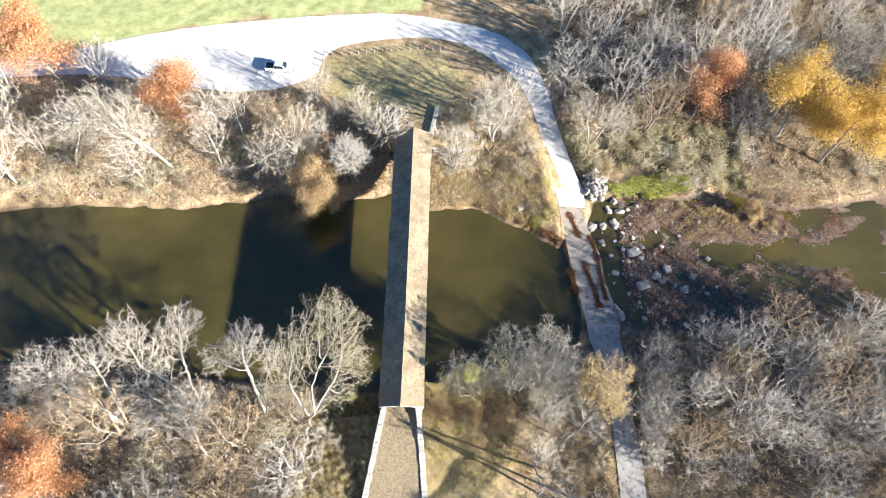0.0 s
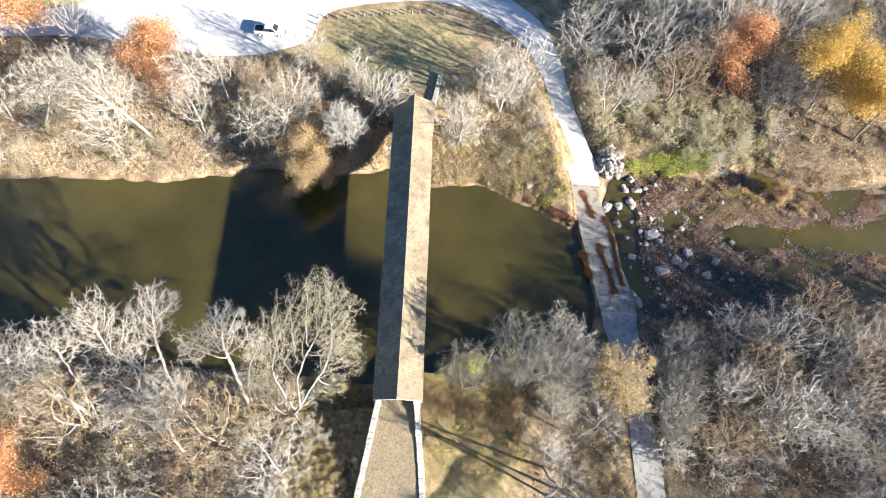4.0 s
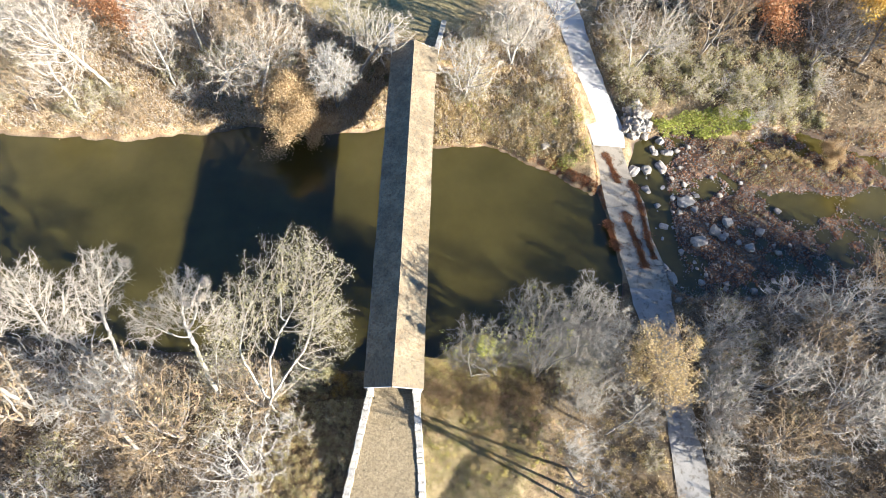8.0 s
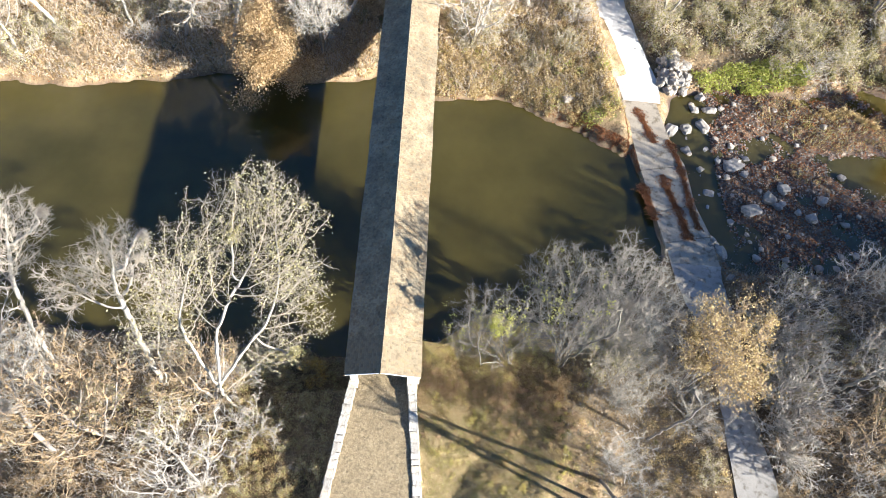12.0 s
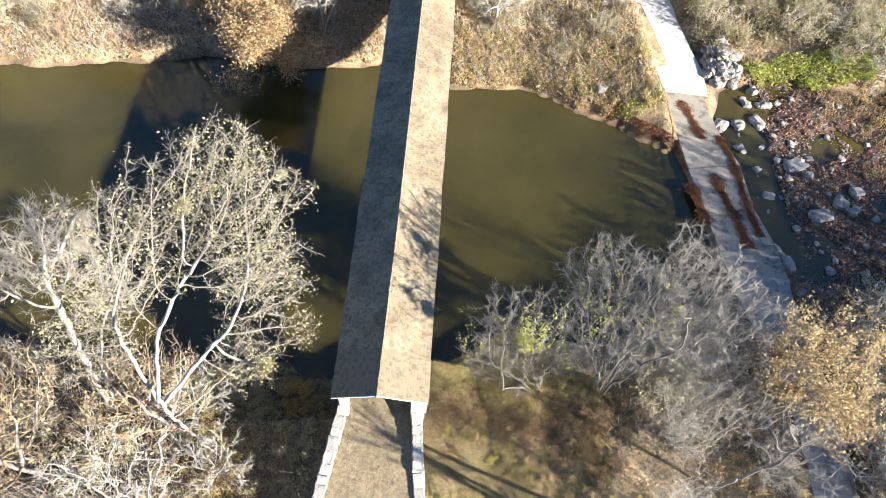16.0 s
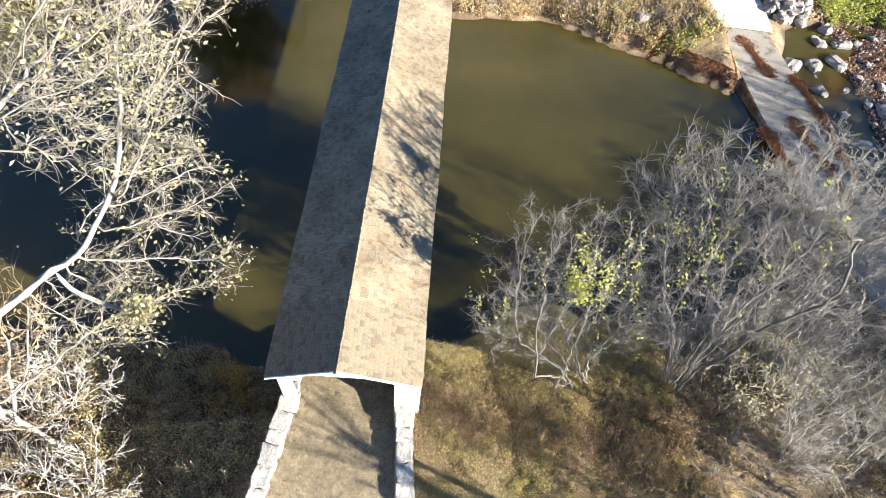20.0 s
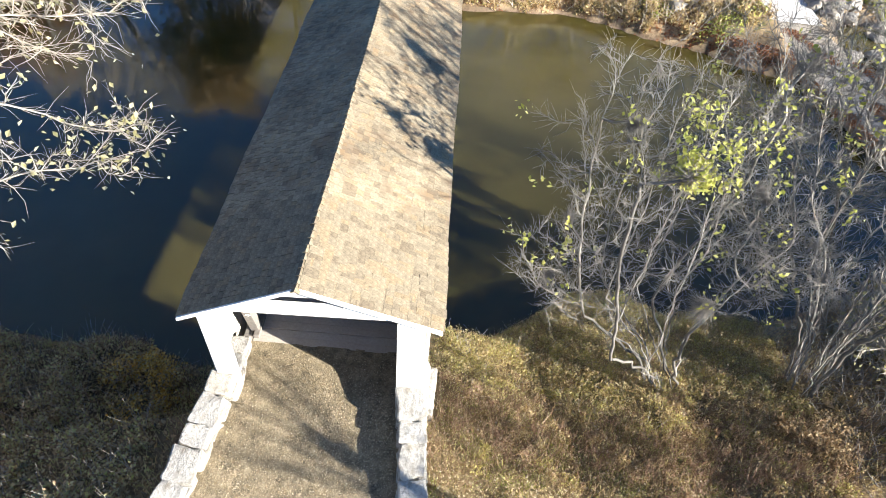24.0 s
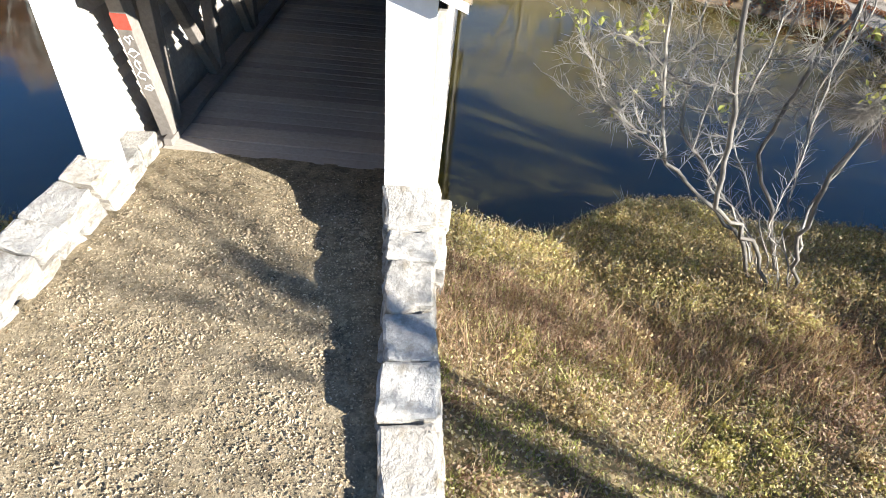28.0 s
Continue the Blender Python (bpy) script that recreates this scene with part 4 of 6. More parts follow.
def colony(rng, stems, clouds, step, reach, kill, wander=0.10, droop=0.0, limit=160):
    """Branches that reach for points strewn through the crown. stems: lines of places; clouds: centre, radii, number."""
    pos, parent = [], []
    for line in stems:
        line = np.array(line, float)
        last = -1
        for p, q in zip(line, line[1:]):
            m = max(1, int(np.linalg.norm(q - p) / step))
            for i in range(m):
                pos.append(p + (q - p) * i / m + rng.normal(0, 0.05, 3) * (i > 0))
                parent.append(last)
                last = len(pos) - 1
    pts = []
    for c, r, n in clouds:
        d = rng.normal(0, 1, (n, 3))
        d /= np.linalg.norm(d, axis=1)[:, None]
        lumpy = 0.82 + 0.18 * np.sin(d[:, 0] * 5 + d[:, 1] * 4 + c[0]) * np.sin(d[:, 2] * 5 + c[1]) + 0.1 * np.sin(d[:, 1] * 9 + d[:, 0] * 7)
        pts.append(np.array(c) + d * (rng.random(n) ** 0.42 * lumpy)[:, None] * np.array(r))
    pts = np.concatenate(pts)
    best, near = np.full(len(pts), 1e9), np.zeros(len(pts), int)

    def meet(fresh, at):
        d = np.linalg.norm(pts[:, None, :] - fresh[None], axis=2)
        k = d.argmin(1)
        low = d[np.arange(len(pts)), k]
        closer = low < best
        best[closer], near[closer] = low[closer], at + k[closer]

    meet(np.array(pos), 0)
    for turn in range(limit):
        live = (best > kill) & (best < (reach if turn > 12 else 99))
        if not live.any():
            break
        P = np.array(pos)
        who = np.unique(near[live])
        pull = np.zeros((len(P), 3))
        way = pts[live] - P[near[live]]
        np.add.at(pull, near[live], way / np.linalg.norm(way, axis=1)[:, None])
        d = pull[who]
        d /= np.maximum(np.linalg.norm(d, axis=1), 1e-6)[:, None]
        d += rng.normal(0, wander, d.shape) + (0, 0, -droop)
        d /= np.linalg.norm(d, axis=1)[:, None]
        fresh = P[who] + d * step
        at = len(pos)
        pos.extend(fresh)
        parent.extend(who.tolist())
        meet(fresh, at)
        if len(pos) > 6000:
            break
    return np.array(pos), np.array(parent)


def crown_tree(name, label, seed, stems, clouds, step=0.5, reach=3.5, kill=0.8, tip=0.016, power=2.2, thick=0.055, most=0.45, twigs=3, twig_len=0.6, twig_r=0.010, bark=M_BARK, twig=M_TWIG, leaf=None, leaf_n=0, leaf_size=0.08, leaf_puff=0.2, leaf_part=1.0, leaf_zones=(), category="tree", **kind):
    """A tree grown into the given crown: trunk and limbs, twigs, and the leaves that still hang."""
    rng = np.random.default_rng(seed)
    base = np.array(stems[0][0], float)
    pos, par = colony(rng, stems, clouds, step, reach, kill, **kind)
    pos = pos - base
    n = len(pos)
    load = np.zeros(n)
    for i in range(n - 1, -1, -1):
        if load[i] == 0:
            load[i] = 1.0
        if par[i] >= 0:
            load[par[i]] += load[i]
    rad = np.minimum(tip * load ** (1 / power), most)
    i = np.nonzero(par >= 0)[0]
    top = thing(name, label, category, tuple(base))
    big = rad[i] > thick
    r0 = np.minimum(rad[par[i]], rad[i] * 1.35)
    root = np.arange(n)
    for j in range(n):
        if par[j] >= 0:
            root[j] = root[par[j]]
    pieces = [("trunk" if r == root[0] and category == "tree" else "limb" if category == "tree" else "stem", big & (root[i] == r), 6, bark) for r in np.unique(root)]
    for part_name, keep, k, mat in (*pieces, ("crown", ~big, 3, twig)):
        e = i[keep]
        if not len(e):
            continue
        v, f = frusta(pos[par[e]], pos[e], r0[keep], rad[e], k) if part_name == "crown" else jointed(pos, par, rad, e, k)
        if part_name == "crown" and twigs:
            src = np.repeat(e, twigs)
            d = pos[src] - pos[par[src]]
            d /= np.linalg.norm(d, axis=1)[:, None]
            d = d + rng.normal(0, 0.55, d.shape) + (0, 0, 0.15)
            d /= np.linalg.norm(d, axis=1)[:, None]
            L = (twig_len * rng.uniform(0.4, 1.3, len(src)))[:, None]
            p = pos[src] + (pos[par[src]] - pos[src]) * rng.random((len(src), 1))
            m = p + d * L * 0.55
            q = m + (d + rng.normal(0, 0.35, d.shape)) * L * 0.5
            one = np.full(len(src), twig_r)
            for a, b, ra, rb in ((p, m, one, one * 0.8), (m, q, one * 0.8, one * 0.3)):
                tv, tf = frusta(a, b, ra, rb, 3)
                f = np.concatenate((f, tf + len(v)))
                v = np.concatenate((v, tv))
            ends = q
        elif part_name == "crown":
            ends = pos[e]
        ob = new(part_name, mesh_of(part_name, v, f, mat, True))
        ob.parent = top
    if leaf and leaf_n:
        chance = np.full(len(ends), leaf_part)
        for c, r, share in leaf_zones:
            chance = np.where(np.linalg.norm(ends + base - np.array(c), axis=1) < r, share, chance)
        src = ends[rng.random(len(ends)) < chance]
        # some boughs hold more than others
        src = src[rng.random(len(src)) < 0.35 + 0.65 * (wavy(src[:, 0], src[:, 1] + src[:, 2], 1.3, seed) > -0.1)]
        c = np.repeat(src, leaf_n, 0) + rng.normal(0, leaf_puff, (len(src) * leaf_n, 3))
        v, f = leaf_quads(c, leaf_size, rng)
        ob = new("foliage", mesh_of("foliage", v, f, leaf))
        ob.parent = top
    return top


def leaf_quads(c, size, rng, upright=0.7):
    n = len(c)
    nrm = rng.normal(0, 1, (n, 3)) + (0, 0, upright)
    nrm /= np.linalg.norm(nrm, axis=1)[:, None]
    a = np.cross(nrm, rng.normal(0, 1, (n, 3)))
    a /= np.linalg.norm(a, axis=1)[:, None]
    b = np.cross(nrm, a)
    s = (size * rng.uniform(0.6, 1.3, n))[:, None]
    v = np.stack((c - a * s, c + b * s * 0.6 + nrm * s * 0.2, c + a * s, c - b * s * 0.6 + nrm * s * 0.2), 1).reshape(-1, 3)
    i = np.arange(n)[:, None] * 4
    return v, np.concatenate((i + (0, 1, 2), i + (0, 2, 3)), 0)


def foot(x, y):
    return (x, y, float(land(x, y)) - 0.3)


# trees that stand alone, each with its own shape
crown_tree("leaning_tree", "tall pale crooked tree with sparse yellow leaves leaning over the water", 193,
           [[foot(-13.4, -1.5), (-12.9, -2.1, 4.0), (-11.9, -2.8, 8.5), (-11.0, -3.2, 12.0), (-11.3, -1.6, 12.9), (-11.7, 0.4, 13.3)], [(-12.1, -2.7, 7.5), (-13.6, -1.0, 9.5), (-15.0, 1.0, 12.0)], [(-12.9, -2.1, 4.2), (-11.2, -0.8, 5.0), (-9.8, 0.2, 6.0)], [(-11.7, -2.9, 9.4), (-10.6, -0.6, 9.4), (-9.2, 2.2, 9.2)]],
           [((-9.8, 8.0, 15.0), (5.6, 5.8, 4.0), 1720), ((-7.2, 4.4, 14.5), (3.6, 3.6, 3.0), 630), ((-14.2, 4.2, 14.5), (4.0, 4.6, 4.2), 880), ((-8.7, 1.4, 6.8), (2.6, 3.0, 2.6), 540), ((-7.6, 5.2, 9.2), (3.4, 3.4, 1.9), 420), ((-5.8, 3.8, 6.2), (1.8, 2.2, 1.3), 140), ((-16.6, 0.5, 10.5), (3.4, 3.4, 3.6), 540)],
           step=0.42, reach=3.2, kill=0.48, tip=0.0115, power=2.5, twigs=5, twig_len=0.55, twig_r=0.007, bark=M_RIVERBARK, twig=M_RIVERTWIG, leaf=M_PALELEAF, leaf_n=1, leaf_size=0.09, leaf_puff=0.16, leaf_part=0.5)
crown_tree("leaning_tree", "bare white-limbed tree bent out over the river", 8,
           [[foot(-20.6, 0.4), (-21.0, 1.6, 0.0), (-21.8, 3.6, 3.6), (-22.4, 5.0, 6.0)], [foot(-20.2, 0.2), (-20.0, 2.2, 1.5), (-19.6, 4.0, 4.0)]],
           [((-22.6, 7.4, 8.6), (3.4, 4.4, 3.4), 960), ((-18.6, 5.6, 6.4), (2.4, 3.0, 2.6), 460), ((-26.0, 5.2, 7.6), (2.8, 3.2, 2.8), 460)],
           step=0.42, reach=3.2, kill=0.48, tip=0.0137, twigs=5, twig_len=0.65, twig_r=0.012, bark=M_BARK, twig=M_TWIG)
crown_tree("leaning_tree", "bare pale tree with long limbs reaching over the water", 9,
           [[foot(-30.4, 0.6), (-31.2, 1.8, -0.5), (-34.0, 3.2, 3.6), (-37.0, 4.2, 6.6)], [foot(-30.2, 0.8), (-30.6, 3.0, 2.0), (-31.4, 5.6, 5.6)]],
           [((-31.8, 9.0, 8.6), (4.0, 4.8, 3.6), 880), ((-38.6, 7.2, 8.8), (4.6, 4.8, 3.6), 960), ((-34.5, 5.4, 7.0), (3.2, 3.4, 3.0), 420)],
           step=0.45, reach=3.4, kill=0.51, tip=0.0144, twigs=5, twig_len=0.7, twig_r=0.013, bark=M_BARK, twig=M_TWIG)
crown_tree("leaning_tree", "bare white-limbed tree bent low along the bank", 15,
           [[foot(-40.5, -2.2), (-42.0, -1.2, 1.0), (-45.5, 0.6, 3.6), (-49.0, 2.4, 5.4)], [foot(-40.2, -2.0), (-41.0, 0.8, 3.0), (-42.0, 3.0, 6.0)]],
           [((-50.0, 3.6, 6.0), (5.5, 4.4, 3.2), 880), ((-43.5, 4.4, 7.6), (4.4, 4.4, 3.4), 750), ((-46.5, -1.0, 5.0), (4.4, 3.4, 2.6), 460)],
           step=0.5, reach=3.6, kill=0.56, tip=0.0158, twigs=5, twig_len=0.8, twig_r=0.014, bark=M_BARK, twig=M_TWIG)
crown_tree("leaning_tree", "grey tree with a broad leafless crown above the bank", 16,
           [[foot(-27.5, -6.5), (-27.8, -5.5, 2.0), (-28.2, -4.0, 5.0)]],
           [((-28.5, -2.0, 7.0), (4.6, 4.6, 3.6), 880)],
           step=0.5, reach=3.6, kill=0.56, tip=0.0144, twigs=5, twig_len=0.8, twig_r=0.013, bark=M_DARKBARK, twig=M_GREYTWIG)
STEMMY = dict(reach=3.0, twigs=6, thick=0.05, bark=M_STEMBARK, category="shrub", power=2.6)


def fan(x, y, z, reach, n, seed, lean=(0, 0)):
    """Stems that rise together from one root and spread."""
    rng = random.Random(seed)
    out = []
    for i in range(n):
        a = 6.28 * (i + rng.random() * 0.7) / n
        d = reach * rng.uniform(0.5, 1.0)
        p = foot(x + 0.45 * math.cos(a), y + 0.45 * math.sin(a))
        out.append([p, (x + lean[0] * 0.4 + 0.4 * d * math.cos(a), y + lean[1] * 0.4 + 0.4 * d * math.sin(a), p[2] + z * 0.5), (x + lean[0] + d * math.cos(a), y + lean[1] + d * math.sin(a), p[2] + z)])
    return out


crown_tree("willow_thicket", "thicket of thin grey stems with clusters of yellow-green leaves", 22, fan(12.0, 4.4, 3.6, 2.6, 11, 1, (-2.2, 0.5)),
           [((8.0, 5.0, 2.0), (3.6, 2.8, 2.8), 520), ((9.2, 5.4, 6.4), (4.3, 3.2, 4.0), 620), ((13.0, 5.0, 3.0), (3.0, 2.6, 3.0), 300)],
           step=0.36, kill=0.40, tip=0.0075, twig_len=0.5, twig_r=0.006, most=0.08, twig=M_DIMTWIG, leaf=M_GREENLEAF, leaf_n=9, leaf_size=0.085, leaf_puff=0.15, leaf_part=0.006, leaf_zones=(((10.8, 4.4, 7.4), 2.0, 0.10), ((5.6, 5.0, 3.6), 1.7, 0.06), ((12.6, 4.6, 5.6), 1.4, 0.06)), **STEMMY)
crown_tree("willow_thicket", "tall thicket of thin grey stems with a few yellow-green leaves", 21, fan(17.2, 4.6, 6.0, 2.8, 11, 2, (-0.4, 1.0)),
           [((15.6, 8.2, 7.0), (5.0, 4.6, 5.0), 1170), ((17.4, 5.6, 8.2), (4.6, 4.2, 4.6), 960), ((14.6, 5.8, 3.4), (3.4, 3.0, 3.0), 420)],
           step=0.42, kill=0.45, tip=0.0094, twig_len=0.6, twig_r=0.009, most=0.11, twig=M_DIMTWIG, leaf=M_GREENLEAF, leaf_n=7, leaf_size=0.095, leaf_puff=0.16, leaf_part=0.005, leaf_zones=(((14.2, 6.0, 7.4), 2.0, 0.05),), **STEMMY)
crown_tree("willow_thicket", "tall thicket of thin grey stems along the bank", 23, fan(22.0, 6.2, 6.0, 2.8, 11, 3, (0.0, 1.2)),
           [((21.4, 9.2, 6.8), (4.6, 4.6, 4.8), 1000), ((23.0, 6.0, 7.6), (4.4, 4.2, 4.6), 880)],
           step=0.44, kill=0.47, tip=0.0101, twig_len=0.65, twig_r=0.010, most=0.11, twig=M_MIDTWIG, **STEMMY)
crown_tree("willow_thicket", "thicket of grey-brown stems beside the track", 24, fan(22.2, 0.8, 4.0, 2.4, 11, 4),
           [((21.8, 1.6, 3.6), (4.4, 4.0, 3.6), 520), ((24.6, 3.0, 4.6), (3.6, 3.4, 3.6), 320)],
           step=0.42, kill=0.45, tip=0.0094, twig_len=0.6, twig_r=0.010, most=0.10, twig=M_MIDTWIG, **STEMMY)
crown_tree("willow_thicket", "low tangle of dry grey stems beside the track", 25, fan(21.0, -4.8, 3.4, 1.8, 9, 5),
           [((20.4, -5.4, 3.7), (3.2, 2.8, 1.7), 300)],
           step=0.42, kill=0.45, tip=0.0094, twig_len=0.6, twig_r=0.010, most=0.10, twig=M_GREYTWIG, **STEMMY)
crown_tree("bare_tree", "bare grey tree among the brush beside the track", 26, [[foot(25.0, -2.6), (24.8, -2.8, 2.5), (25.2, -2.6, 5.5)]], [((25.0, -2.6, 8.4), (3.8, 3.6, 4.0), 420)],
           step=0.5, reach=3.6, kill=0.7, tip=0.013, twigs=3, twig_len=0.7, twig_r=0.010, bark=M_DARKBARK, twig=M_MIDTWIG)
crown_tree("leafy_tree", "slender tree with thin tan-yellow foliage beside the track", 31, fan(29.4, 2.6, 6.0, 2.0, 5, 6, (0.0, 0.8)),
           [((28.8, 3.6, 7.4), (5.0, 5.2, 4.6), 880), ((30.6, 1.0, 5.2), (3.0, 3.2, 3.2), 420)],
           step=0.45, kill=0.48, reach=3.2, tip=0.0101, twigs=6, twig_len=0.6, twig_r=0.010, most=0.16, bark=M_DARKBARK, twig=M_TANTWIG, leaf=M_SAND, leaf_n=2, leaf_size=0.11, leaf_puff=0.22, leaf_part=0.55)
place(crown_tree("bare_tree", "bare grey tree with a rounded fan of twigs", 33, [[(0, 0, -0.3), (0, -0.2, 3.5)], [(0.2, 0, -0.3), (0.8, -0.6, 3.0)]], [((0.2, -0.8, 8.0), (4.2, 4.2, 5.4), 1300)], step=0.5, reach=3.6, kill=0.55, tip=0.0173, twigs=5, twig_len=0.8, twig_r=0.017, bark=M_DARKBARK, twig=M_GREYTWIG), -11.3, 44.6)
place(crown_tree("bare_tree", "wide bare pale tree beside the road", 34, [[(0, 0, -0.3), (0.2, 0, 3.0)], [(0.2, 0, -0.3), (-1.2, 0.4, 3.0)]], [((0.0, 0.0, 7.6), (5.6, 5.4, 5.2), 1470)], step=0.52, reach=3.8, kill=0.58, tip=0.0173, twigs=5, twig_len=0.8, twig_r=0.017), 15.0, 53.0)
SLENDER = dict(bark=M_DARKBARK, twig=M_DIMTWIG, kids=(9, 6, 4), seg=(7, 3, 2, 1), wob=(0.035, 0.14, 0.2, 0.2), tip=0.6, ang=(42, 40, 40), len=(0.28, 0.5, 0.5), bole=0.9, least=0.014)
SLENDER["from"] = (0.5, 0.2, 0.1)
for seed, x, y, tall, lean in ((81, 20.0, -6.5, 11.0, -0.46), (82, 20.5, -10.4, 13.0, 0.0), (83, 22.5, -9.5, 14.0, -0.38)):
    place(tree("slender_tree", "slender dark-barked tree beside the path", seed, tall, 0.17, 1, (0.0, lean), **SLENDER), x, y)
LOW = dict(kids=(6, 5, 4), seg=(4, 3, 2, 1), wob=(0.14, 0.16, 0.2, 0.2), up=(-0.02, 0.02, 0.02, 0), ang=(44, 44, 42), len=(0.6, 0.55, 0.5), bole=0.8, least=0.009, wood=0)
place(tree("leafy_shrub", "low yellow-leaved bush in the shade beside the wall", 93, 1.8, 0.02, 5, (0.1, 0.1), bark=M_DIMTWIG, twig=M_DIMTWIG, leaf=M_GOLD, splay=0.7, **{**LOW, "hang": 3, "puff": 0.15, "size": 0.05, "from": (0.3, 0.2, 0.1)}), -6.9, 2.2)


# autumn crowns
LEAFY = dict(bole=0.72, len=(0.55, 0.5, 0.5), kids=(8, 6, 5), seg=(5, 4, 3, 1), wob=(0.10, 0.14, 0.18, 0.2), up=(0.05, 0.08, 0.05, 0.0), ang=(50, 44, 42), **{"from": (0.22, 0.2, 0.15)})
for kind, label, mat, seed, h, size, spots in (
        ("orange_tree", "broad oak with rust-orange autumn leaves", M_ORANGE, 41, 17.0, 0.15, ((55.5, 61.0, 0, 1.12), (-42.5, 53.0, 40, 1.05), (-67.5, 61.5, 100, 1.2), (-46.0, -10.5, 70, 0.85), (-54.0, -8.0, 10, 0.8))),
        ("golden_tree", "tall maple with golden-yellow autumn leaves", M_GOLD, 42, 20.0, 0.16, ((72.5, 57.5, 0, 1.15), (80.5, 52.5, 80, 1.15), (84.0, 60.0, 200, 1.1)))):
    first = None
    for x, y, turn, k in spots:
        if first is None:
            first = place(tree(kind, label, seed, h, 0.24, 1, bark=M_DARKBARK, twig=M_DARKBARK, leaf=mat, **{**LEAFY, "hang": 52, "puff": 0.80, "size": size * 0.92}), x, y, turn, k)
            tagged(first, group=kind.replace("_", " ") + "s")
        else:
            put(first, x, y, turn, k, random.Random(x).uniform(0.9, 1.08))

gold = place(tree("golden_shrub", "small tree thick with tan-gold leaves on the bank", 51, 9.0, 0.10, 3, (0.0, -0.35), bark=M_DARKBARK, twig=M_TANTWIG, leaf=M_TANLEAF, splay=0.4, **{**LEAFY, "hang": 30, "puff": 0.42, "size": 0.088}), -17.4, 41.6, 0, 1.3)
tagged(gold, group="golden shrubs")
for x, y, turn, k, label in ((70.0, 13.5, 120, 0.95, "yellowish shrub at the edge of the gravel bar"), (64.5, 42.0, 30, 0.5, "low dry bush on the gravel bar")):
    put(gold, x, y, turn, k, label=label)

# bare trees of the woods, in a few shapes
SPREAD = dict(step=0.55, reach=4.6, kill=0.78, tip=0.024, twigs=3, twig_len=0.9, twig_r=0.015)
WOODS = [
    crown_tree("bare_tree", "bare grey hardwood with a wide fan of twigs", 61, [[(0, 0, -0.4), (0.2, 0.1, 2.8)]], [((0, 0, 8.4), (6.0, 6.2, 5.2), 1170)], **SPREAD),
    crown_tree("bare_tree", "bare pale tree with two forking stems", 62, [[(0, 0, -0.4), (-0.9, 0.2, 2.8)], [(0.2, 0, -0.4), (1.1, -0.3, 3.0)]], [((-2.6, 0.6, 7.8), (4.4, 4.8, 4.4), 640), ((2.8, -0.7, 8.2), (4.2, 4.8, 4.6), 640)], **SPREAD),
    crown_tree("bare_tree", "bare slender tree with upswept branches", 63, [[(0, 0, -0.4), (0.1, 0.3, 3.4)]], [((0, 0, 9.4), (4.2, 4.2, 5.6), 980)], **SPREAD),
    crown_tree("bare_tree", "bare grey tree with several crooked stems", 64, [[(0, 0, -0.4), (-1.4, 0.6, 3.2)], [(0.2, 0, -0.4), (1.3, 0.9, 3.6)], [(0, 0.2, -0.4), (0.2, -1.4, 3.0)]], [((0, 0, 7.0), (6.4, 6.2, 4.4), 1210)], **{**SPREAD, "bark": M_DARKBARK, "twig": M_GREYTWIG, "wander": 0.16}),
    crown_tree("bare_tree", "bare brownish tree with a few dead leaves", 65, [[(0, 0, -0.4), (0.5, 0.2, 3.8)], [(0.2, 0, -0.4), (-0.7, 0.5, 3.4)]], [((0, 0, 7.6), (5.8, 5.6, 4.6), 1060)], **{**SPREAD, "bark": M_DARKBARK, "twig": M_TANTWIG, "leaf": M_TANLEAF, "leaf_n": 1, "leaf_size": 0.14, "leaf_part": 0.3}),
    crown_tree("bare_tree", "bare leaning tree with white upper limbs", 66, [[(0, 0, -0.4), (-1.0, 1.2, 3.4)]], [((-3.4, 4.2, 9.0), (6.4, 6.4, 4.6), 1210)], **SPREAD),
]
BRUSHES = [
    tree("bare_shrub", "leafless shrub of many thin grey stems", 71, 6.0, 0.042, 7, bark=M_GREYTWIG, twig=M_GREYTWIG, splay=0.7, kids=(6, 5, 3), seg=(5, 3, 2, 1), len=(0.5, 0.5, 0.5), least=0.022, wood=0, wob=(0.16, 0.2, 0.25, 0.25), up=(-0.03, 0.0, 0.0, 0.0)),
    tree("bare_shrub", "leafless tan shrub with arching stems", 72, 5.6, 0.042, 7, bark=M_TANTWIG, twig=M_TANTWIG, splay=0.8, kids=(6, 5, 3), seg=(5, 3, 2, 1), len=(0.5, 0.5, 0.5), least=0.022, wood=0, wob=(0.16, 0.2, 0.25, 0.25), up=(-0.03, 0.0, 0.0, 0.0)),
    tree("bare_shrub", "pale shrub with scraps of yellow leaf", 73, 5.8, 0.042, 7, bark=M_TWIG, twig=M_TWIG, leaf=M_PALELEAF, splay=0.7, kids=(6, 5, 3), seg=(5, 3, 2, 1), len=(0.5, 0.5, 0.5), least=0.022, wood=0, wob=(0.16, 0.2, 0.25, 0.25), up=(-0.03, 0.0, 0.0, 0.0), **{"hang": 1, "puff": 0.25, "size": 0.10}),
]
used = {p: False for p in WOODS + BRUSHES}


def stand(proto, x, y, turn, k, tall, group):
    if not used[proto]:
        used[proto] = True
        place(proto, x, y, turn, k)
        tagged(proto, group=group)
    else:
        put(proto, x, y, turn, k, tall, group=group)


AUTUMN = ((55.5, 61.0), (-42.5, 53.0), (-67.5, 61.5), (72.5, 57.5), (80.5, 52.5), (84.0, 60.0), (-11.3, 44.6), (15.0, 53.0), (-16.9, 41.6))


